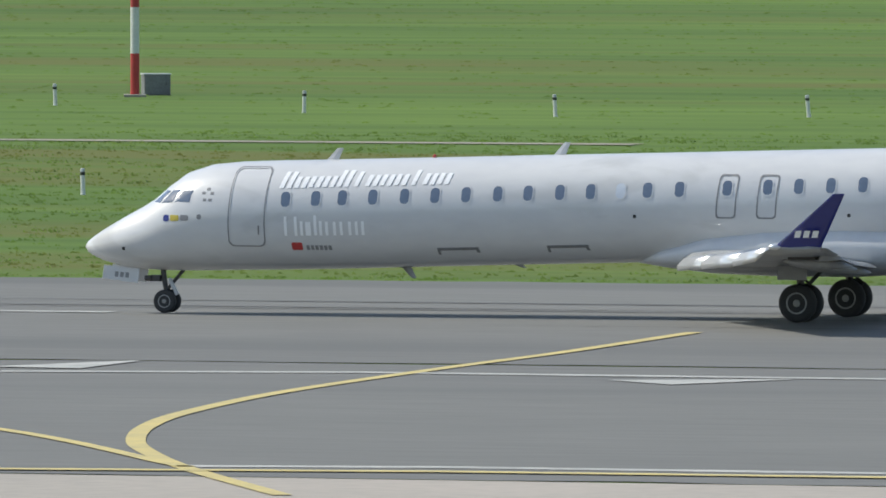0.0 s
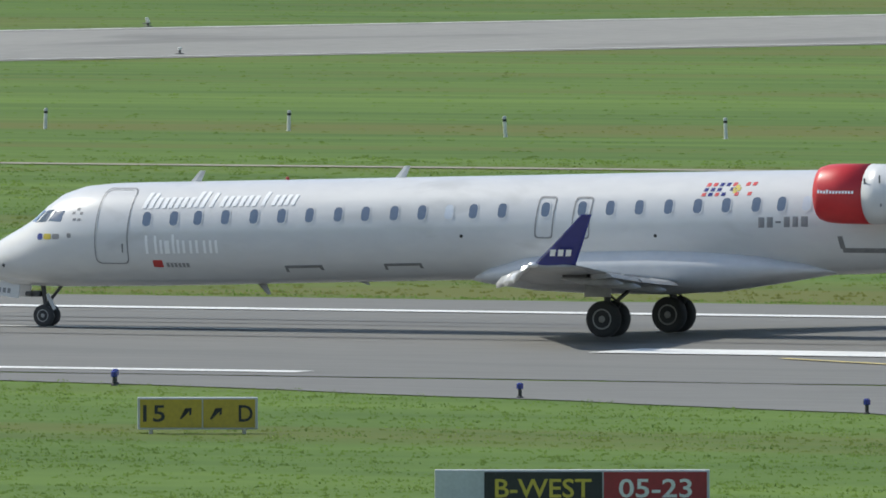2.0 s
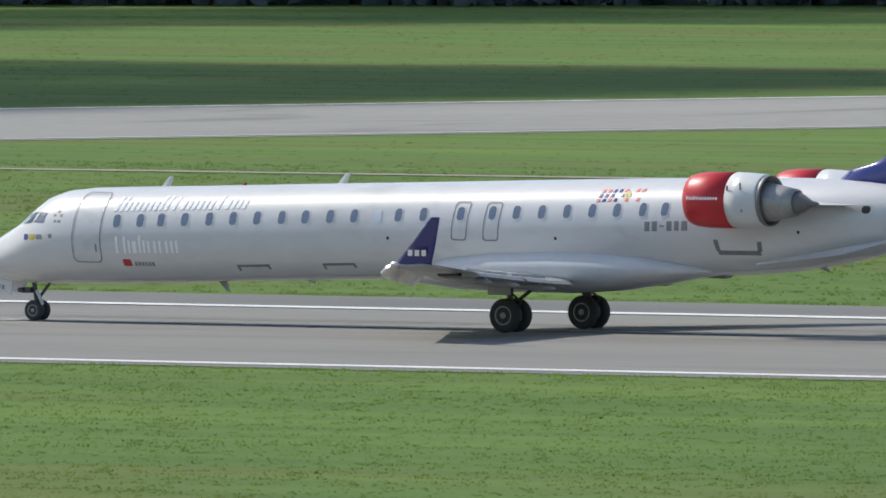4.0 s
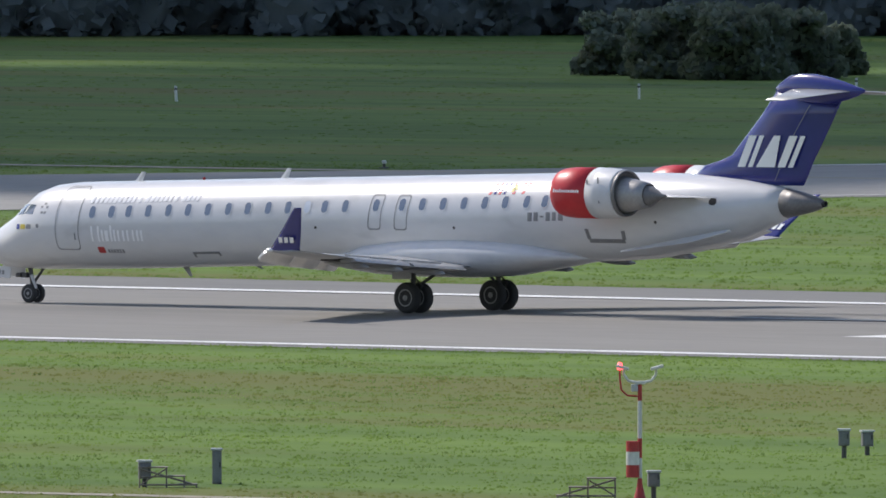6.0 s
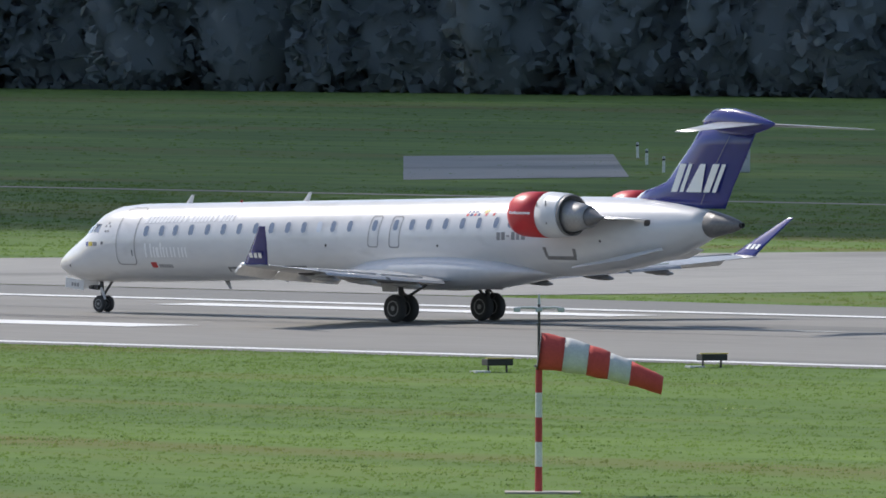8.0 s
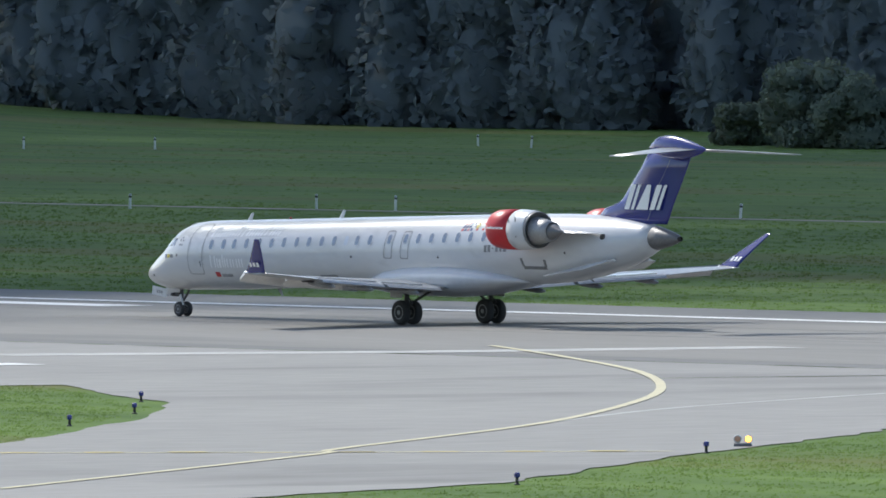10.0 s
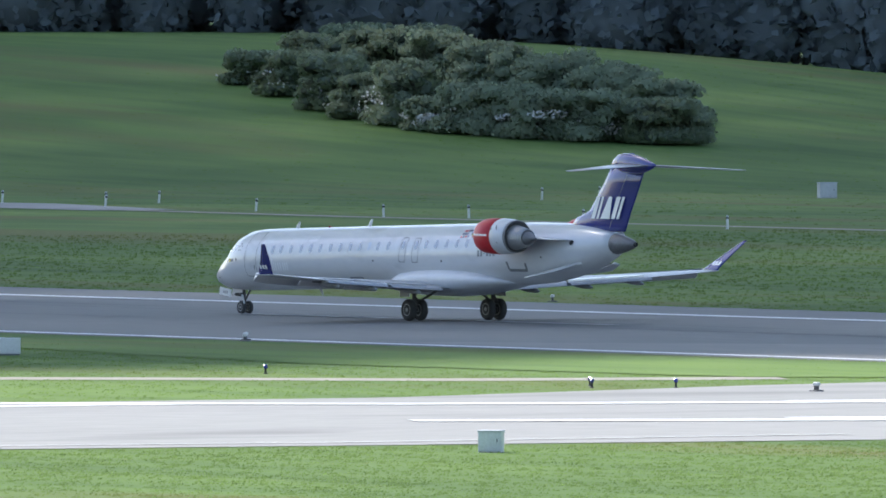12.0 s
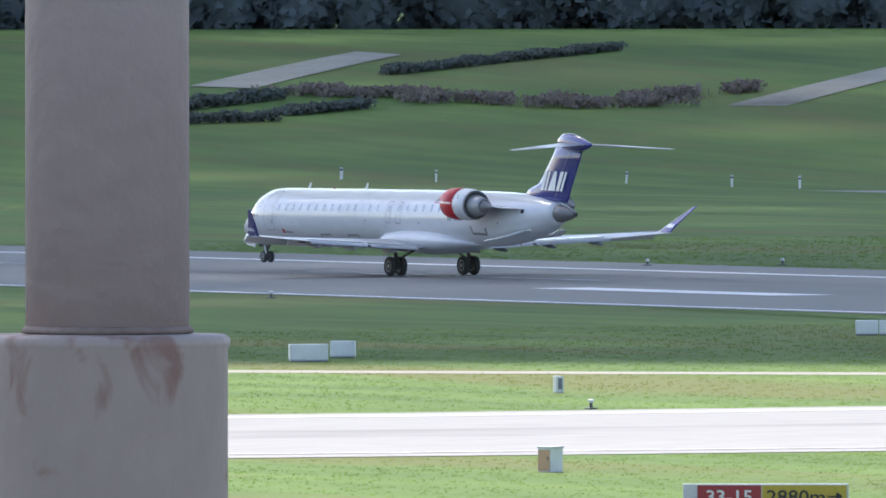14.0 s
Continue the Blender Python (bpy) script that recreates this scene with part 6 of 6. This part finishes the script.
# bushes and hedges on the mound and in the far field
k = 0
for x, y, r, h in ((-691.26, 845.68, 3.2, 4.0), (-680.79, 837.84, 3.6, 4.6), (-675.81, 836.70, 3.6, 4.8), (-677.48, 843.81, 3.2, 4.4), (-682.59, 853.74, 2.2, 3.0), (-1041.42, 825.49, 2.8, 3.2), (-1029.22, 821.22, 4.2, 6.3), (-1022.52, 820.28, 3.8, 5.6), (-1020.92, 822.93, 3.6, 4.6)):
    k += 1
    bush(x, y, r, h, "dense dark green bush in the far grass", "thicket_leaf", 5200, 0.21, 40 + k)
k = 0
for x, y, r, h, fl in ((-1218.41, 763.69, 2.2, 2.6, 40), (-1205.63, 759.12, 2.6, 3.6, 60), (-1189.90, 753.11, 2.8, 4.2, 60), (-1181.41, 750.15, 2.6, 3.4, 420), (-1173.97, 748.80, 2.8, 4.8, 80), (-1167.82, 746.81, 1.8, 2.4, 200), (-1165.04, 747.91, 2.4, 3.6, 420), (-1161.82, 749.21, 2.6, 4.2, 0),
                       (-1157.77, 749.95, 2.8, 3.6, 330), (-1154.54, 751.70, 3.0, 4.0, 40), (-1152.90, 753.75, 2.4, 3.2, 240), (-1150.62, 755.87, 3.0, 3.4, 0), (-1222.51, 771.74, 3.0, 3.6, 0), (-1215.15, 773.07, 3.4, 4.4, 0), (-1208.45, 774.27, 3.4, 4.6, 0), (-1202.20, 774.74, 3.4, 4.4, 0), (-1193.00, 773.76, 3.4, 4.2, 0), (-1184.03, 772.87, 3.2, 3.8, 0), (-1174.87, 771.79, 3.0, 3.2, 0), (-1245.83, 790.54, 3.2, 2.8, 0), (-1242.20, 794.36, 3.2, 3.0, 0)):
    k += 1
    bush(x, y, r * 1.3, h * 1.05, "green thicket bush with white blossom on the mound" if fl > 100 else "green thicket bush on the mound slope", "leaf", 5200, 0.19, 80 + k, fl)


def hedge(a, b, w, h, leaf, label, seed, bits=1.0):
    """A clipped or ragged row of shrubs between two places."""
    rng = np.random.default_rng(seed)
    n = int(math.dist(a, b) * 90 * bits)
    t = rng.uniform(0, 1, n)
    p = np.stack([a[0] + (b[0] - a[0]) * t, a[1] + (b[1] - a[1]) * t], 1) + rng.uniform(-w / 2, w / 2, (n, 2))
    if "brown" in leaf:  # loose clumps with gaps
        lump = np.sin(p[:, 0] * 0.9 + 1.3 * np.sin(p[:, 1] * 0.8)) + np.sin(p[:, 1] * 1.1 + p[:, 0] * 0.35 + seed)
        p, t = p[lump > -0.6], t[lump > -0.6]
        n = len(p)
    top = h * (0.75 + 0.25 * np.sin(t * 9 + seed) * np.sin(t * 31))
    z = np.array([rise(*q) for q in p]) + rng.uniform(0.03, 1, n) ** 0.6 * top
    s = thing("hedge", label, "hedge", "hedges")
    ob = new("foliage", cards(np.column_stack([p, z]), rng.uniform(0.10, 0.26, n), M[leaf], "foliage", rng))
    ob.parent = s
    bm = bmesh.new()
    for i in range(int(math.dist(a, b) / 1.5) + 1):
        q = i / (int(math.dist(a, b) / 1.5) + 1)
        x, y = a[0] + (b[0] - a[0]) * q, a[1] + (b[1] - a[1]) * q
        tube(bm, (x, y, rise(x, y) - 0.1), (x, y, rise(x, y) + h * 0.6), 0.04, 0.02, 5)
    part("stems", bm, M["bark"], s)["kind"] = "stuff"


hedge((-1272.43, 691.04), (-1293.96, 722.45), 1.5, 0.75, "hedge_leaf", "long dark clipped hedge on the mound slope", 1, 1.6)
hedge((-1230.09, 647.70), (-1228.83, 658.08), 1.5, 0.9, "hedge_leaf", "dark clipped hedge on the mound slope", 2, 1.6)
hedge((-1233.61, 661.34), (-1238.31, 670.54), 1.5, 0.8, "hedge_leaf", "dark ragged hedge on the mound slope", 3, 1.6)
hedge((-1239.83, 652.83), (-1251.00, 670.19), 1.5, 1.0, "hedge_leaf", "dark ragged hedge on the mound slope", 4, 1.6)
hedge((-1256.34, 674.00), (-1244.69, 679.75), 5.0, 0.9, "brown_leaf", "ragged brown shrubs on the mound slope", 5, 2.4)
hedge((-1241.99, 676.86), (-1234.87, 685.67), 5.0, 0.9, "brown_leaf", "ragged brown shrubs on the mound slope", 6, 2.4)
hedge((-1231.49, 681.44), (-1229.51, 691.65), 4.5, 0.9, "brown_leaf", "ragged brown shrubs on the mound slope", 7, 2.2)
hedge((-1233.53, 690.12), (-1240.36, 703.98), 2.2, 0.9, "brown_leaf", "ragged brown shrubs on the mound slope", 8, 2.0)


def slope_strip(pts):
    """A bare strip laid on the mound."""
    bm = bmesh.new()
    n = 16
    a, b, c, d = (Vector(p) for p in pts)
    grid = []
    for i in range(n + 1):
        row = []
        for j in range(5):
            q = a.lerp(b, j / 4).lerp(d.lerp(c, j / 4), i / n)
            row.append(bm.verts.new((q.x, q.y, rise(q.x, q.y) + 0.06)))
        grid.append(row)
    for i in range(n):
        for j in range(4):
            bm.faces.new((grid[i][j], grid[i][j + 1], grid[i + 1][j + 1], grid[i + 1][j]))
    bmesh.ops.recalc_face_normals(bm, faces=bm.faces)
    for f in bm.faces:
        if f.normal.z < 0:
            f.normal_flip()
    structure("bare_strip", bm, M["dirt"], "bare pale strip of ground on the mound", "path")


slope_strip([(-1226.25, 693.88), (-1223.68, 697.39), (-1258.86, 731.02), (-1262.13, 728.88)])
slope_strip([(-1267.38, 671.36), (-1262.47, 674.20), (-1296.37, 705.12), (-1302.46, 704.39)])
slope_strip([(-1227.04, 694.52), (-1224.24, 697.42), (-1257.53, 729.34), (-1260.74, 727.28)])


# ---- grass: tufts wherever the lens comes near, coarser farther off ----
def inside(px, py, poly):
    hit = np.zeros(len(px), bool)
    j = len(poly) - 1
    for i in range(len(poly)):
        (xi, yi), (xj, yj) = poly[i], poly[j]
        c = ((yi > py) != (yj > py)) & (px < (xj - xi) * (py - yi) / (yj - yi + 1e-9) + xi)
        hit ^= c
        j = i
    return hit


TAXI_NEAR = [(60, 426), (60, 300), (-100, 300), (-145, 365), (-155, 383), (-171, 401), (-193, 414.5), (-222, 426)]
TAXI_WEST = [(-412, 298), (-428, 331), (-446, 351), (-464, 374), (-484, 392), (-506, 426), (-610, 426), (-606, 410), (-592, 380), (-590, 350), (-590, 320), (-603, 228), (-547, 228), (-536, 300), (-531, 345), (-528, 372), (-527, 387), (-514, 380), (-500, 372), (-470, 344), (-436, 302)]
CROSS_FAR = [(-329, 1041), (-477, 591), (-506, 483), (-578, 483), (-525, 629), (-401, 1046)]
PATH_W = [(-608, 405), (-612, 392), (-620, 382), (-627, 371), (-643, 352), (-680, 310), (-683, 313), (-646, 355), (-630, 374), (-623, 385), (-616, 394), (-612, 407)]


def tufts(name, region, count, h0, h1, width, material, seed, label, patchy=0.0, blades=3, spread=0.1, mound=0.0):
    """Clumps of blades scattered over a region (bounds x0, x1, y0, y1), off the pavements."""
    rng = np.random.default_rng(seed)
    x0, x1, y0, y1 = region
    px, py = rng.uniform(x0, x1, count), rng.uniform(y0, y1, count)
    az = np.degrees(np.arctan2(-px, py))
    ok = (az > 16.5) & (az < 63.5) & ~inside(px, py, TAXI_NEAR) & ~inside(px, py, TAXI_WEST) & ~inside(px, py, CROSS_FAR) & ~inside(px, py, PATH_W)
    ok &= ~((py > 425.2) & (py < 484.2))
    ok &= ~((np.abs(py - 625.8 - np.maximum(0, (-px - 900) * 0.075)) < 1.6))
    if patchy:
        wave = np.sin(px * 0.21 + 2.1 * np.sin(py * 0.13)) + np.sin(py * 0.37 + 1.7 * np.sin(px * 0.09)) + 0.7 * np.sin(px * 0.9 + py * 0.6)
        ok &= wave + rng.normal(0, 0.5, count) > patchy
    px, py = px[ok], py[ok]
    n = len(px)
    pz = np.array([rise(a, b) for a, b in zip(px, py)]) if x0 < -1000 else np.zeros(n)
    m = blades * n
    cx, cy, cz = np.repeat(px, blades), np.repeat(py, blades), np.repeat(pz, blades)
    big = np.repeat(rng.uniform(0.6, 1.25, n), blades)
    a = rng.uniform(0, 2 * np.pi, m)
    w = rng.uniform(0.5, 1.0, m) * width * big
    h = rng.uniform(h0, h1, m) * big
    ox, oy = cx + rng.normal(0, spread, m) * big, cy + rng.normal(0, spread, m) * big
    # the sward leans before the wind
    d = 2.22 + np.clip(rng.normal(0, 0.33, m), -0.8, 0.8)
    reach = h * rng.uniform(1.0, 2.2, m)
    lx, ly = np.cos(d) * reach, np.sin(d) * reach
    a = d + np.pi / 2 + np.clip(rng.normal(0, 0.18, m), -0.35, 0.35)
    v = np.empty((m, 3, 3), np.float32)
    v[:, 0] = np.stack([ox + np.cos(a) * w, oy + np.sin(a) * w, cz - 0.01], 1)
    v[:, 1] = np.stack([ox - np.cos(a) * w, oy - np.sin(a) * w, cz - 0.01], 1)
    v[:, 2] = np.stack([ox + lx, oy + ly, cz + h], 1)
    me = bpy.data.meshes.new(name)
    me.vertices.add(3 * m)
    me.vertices.foreach_set("co", v.ravel())
    me.loops.add(3 * m)
    me.loops.foreach_set("vertex_index", np.arange(3 * m, dtype=np.int32))
    me.polygons.add(m)
    me.polygons.foreach_set("loop_start", np.arange(0, 3 * m, 3, dtype=np.int32))
    me.polygons.foreach_set("use_smooth", np.ones(m, bool))
    me.update(calc_edges=True)
    me.materials.append(M[material])
    k = np.stack([rng.normal(0, 0.13, m) + mound * (ox - cx) / spread, rng.normal(0, 0.13, m) + mound * (oy - cy) / spread, np.ones(m)], 1)
    up_normals(me, np.repeat(k / np.linalg.norm(k, axis=1, keepdims=True), 3, axis=0))
    return tagged(new(name, me), label, "grass", "", "stuff")


tufts("near_grass", (-560, -140, 300, 426), 90000, 0.02, 0.055, 0.07, "blade", 1, "short sunlit grass between the taxiways")
tufts("near_grass", (-720, -430, 270, 426), 60000, 0.02, 0.055, 0.07, "blade", 2, "short sunlit grass beside the crossing runway")
tufts("verge_grass", (-940, -140, 484, 640), 75000, 0.03, 0.075, 0.10, "blade", 3, "rougher grass beyond the runway")
tufts("far_grass", (-1250, -180, 640, 1150), 60000, 0.02, 0.05, 0.16, "blade", 4, "long grass of the far field")
# low clumps, thicker in patches
tufts("grass_clumps", (-560, -140, 300, 426), 34000, 0.02, 0.055, 0.035, "clump", 5, "uneven clumps in the near grass", -0.3, 11, 0.22, 0.28)
tufts("grass_clumps", (-720, -430, 270, 426), 9000, 0.02, 0.05, 0.04, "clump", 6, "uneven clumps beside the crossing runway", 0.4, 10, 0.24, 0.28)
tufts("grass_clumps", (-700, -140, 484, 640), 26000, 0.025, 0.075, 0.05, "clump", 7, "rough clumps in the grass beyond the runway", 0.2, 10, 0.28, 0.30)
for seed, (xa, xb, ya, yb) in enumerate(((-640, -222, 424.4, 425.6), (-950, -140, 483.4, 485.2))):
    tufts("edge_grass", (xa, xb, ya, yb), 5200, 0.03, 0.08, 0.05, "clump", 20 + seed, "ragged grass along the runway edge", 0.0, 5, 0.12)


# ---- the cloud overhead whose shade lies on the far half of the field ----
def cloud():
    rng = np.random.default_rng(11)
    bm = bmesh.new()
    base = bmesh.new()
    bmesh.ops.create_icosphere(base, subdivisions=2, radius=1)
    co = np.array([v.co for v in base.verts])
    fa = [[v.index for v in f.verts] for f in base.faces]
    base.free()
    height = 900.0
    verts, faces = [], []

    west = [(215, -790), (310, -688), (350, -650), (385, -622), (400, -620), (425, -628), (450, -632), (545, -636)]  # where the shade begins, going north

    def shaded(x, y):
        if -0.848 * x + 0.53 * y > 2600:
            return False
        if y <= 545:
            return x < np.interp(y, [p[0] for p in west], [p[1] for p in west])
        return x < -636 or y > 545 + max(0, (x + 640)) * 0.24 and x < -470

    spots = []
    for i in range(66):
        for j in range(42):
            x, y = -2350 + 30 * i + rng.uniform(-6, 6), 200 + 30 * j + rng.uniform(-6, 6)
            if y > 850 and x > -740 and (x > -610 or rng.uniform(0, 1) < 0.42):  # ragged, thinner part
                continue
            if all(shaded(x + a, y + b) for a, b in ((24, 0), (0, -24), (0, 24), (17, -17))):
                spots.append((x, y, rng.uniform(22, 27)))
    edge = west + [(547, -630), (564, -560), (586, -470), (700, -472), (850, -472)]
    for (y0, x0), (y1, x1) in zip(edge, edge[1:]):
        n = max(1, int(math.hypot(x1 - x0, y1 - y0) / 7))
        for i in range(n):
            for back in (9, 22):
                x, y = x0 + (x1 - x0) * i / n, y0 + (y1 - y0) * i / n
                d = Vector((-(y1 - y0), x1 - x0)).normalized() * back
                spots.append((x + d.x + rng.uniform(-3, 3), y + d.y + rng.uniform(-3, 3), rng.uniform(9, 13)))
    for _ in range(210):  # loose shreds before the cloud's edge
        x, y = rng.uniform(-632, -570), rng.uniform(428, 560)
        if rng.uniform(0, 1) < (-570 - x) / 62:
            spots.append((x, y, rng.uniform(2.6, 4.4)))
    for i in range(5):
        for j in range(5):
            for k in range(2):  # unseen puffs over the terrace, added to keep sun off the near post
                spots.append((-60 + 22 * i + 7 * k, -35 + 22 * j + 5 * k, 20))
    for x, y, r in spots:
        z = height + rng.uniform(-8, 30)
        c = np.array([x - z, y + 0.03 * z, z])
        off = len(verts)
        verts += [tuple(c + p * [r, r, r * 0.6]) for p in co]
        faces += [[k + off for k in f] for f in fa]
    me = bpy.data.meshes.new("cloud")
    me.from_pydata(verts, [], faces)
    me.materials.append(M["cloud"])
    me.polygons.foreach_set("use_smooth", [True] * len(me.polygons))
    tagged(new("cloud", me), "broad low cumulus cloud drifting over the field, with puffs added to shade the terrace", "cloud", "", "structure")


cloud()


# ---- what moves ----
def motions():
    lift = {13.0: 0.25, 13.5: 0.80, 14.0: 1.35}
    walk(airliner, [(t, pose(s + U0, RUNWAY_Y, 0.034, 0, lift.get(float(t), 0.0), 0)) for t, a, b, c, s in PASS])
    turn = math.degrees(math.atan2(-SOCK_AT[0], SOCK_AT[1]))
    walk(sock, [(0.5 * k, pose(SOCK_AT[0], SOCK_AT[1], 3.56, 0, 5 + 2.0 * math.sin(1.3 * k), turn + 5 * math.sin(0.9 * k + 1))) for k in range(29)])


motions()
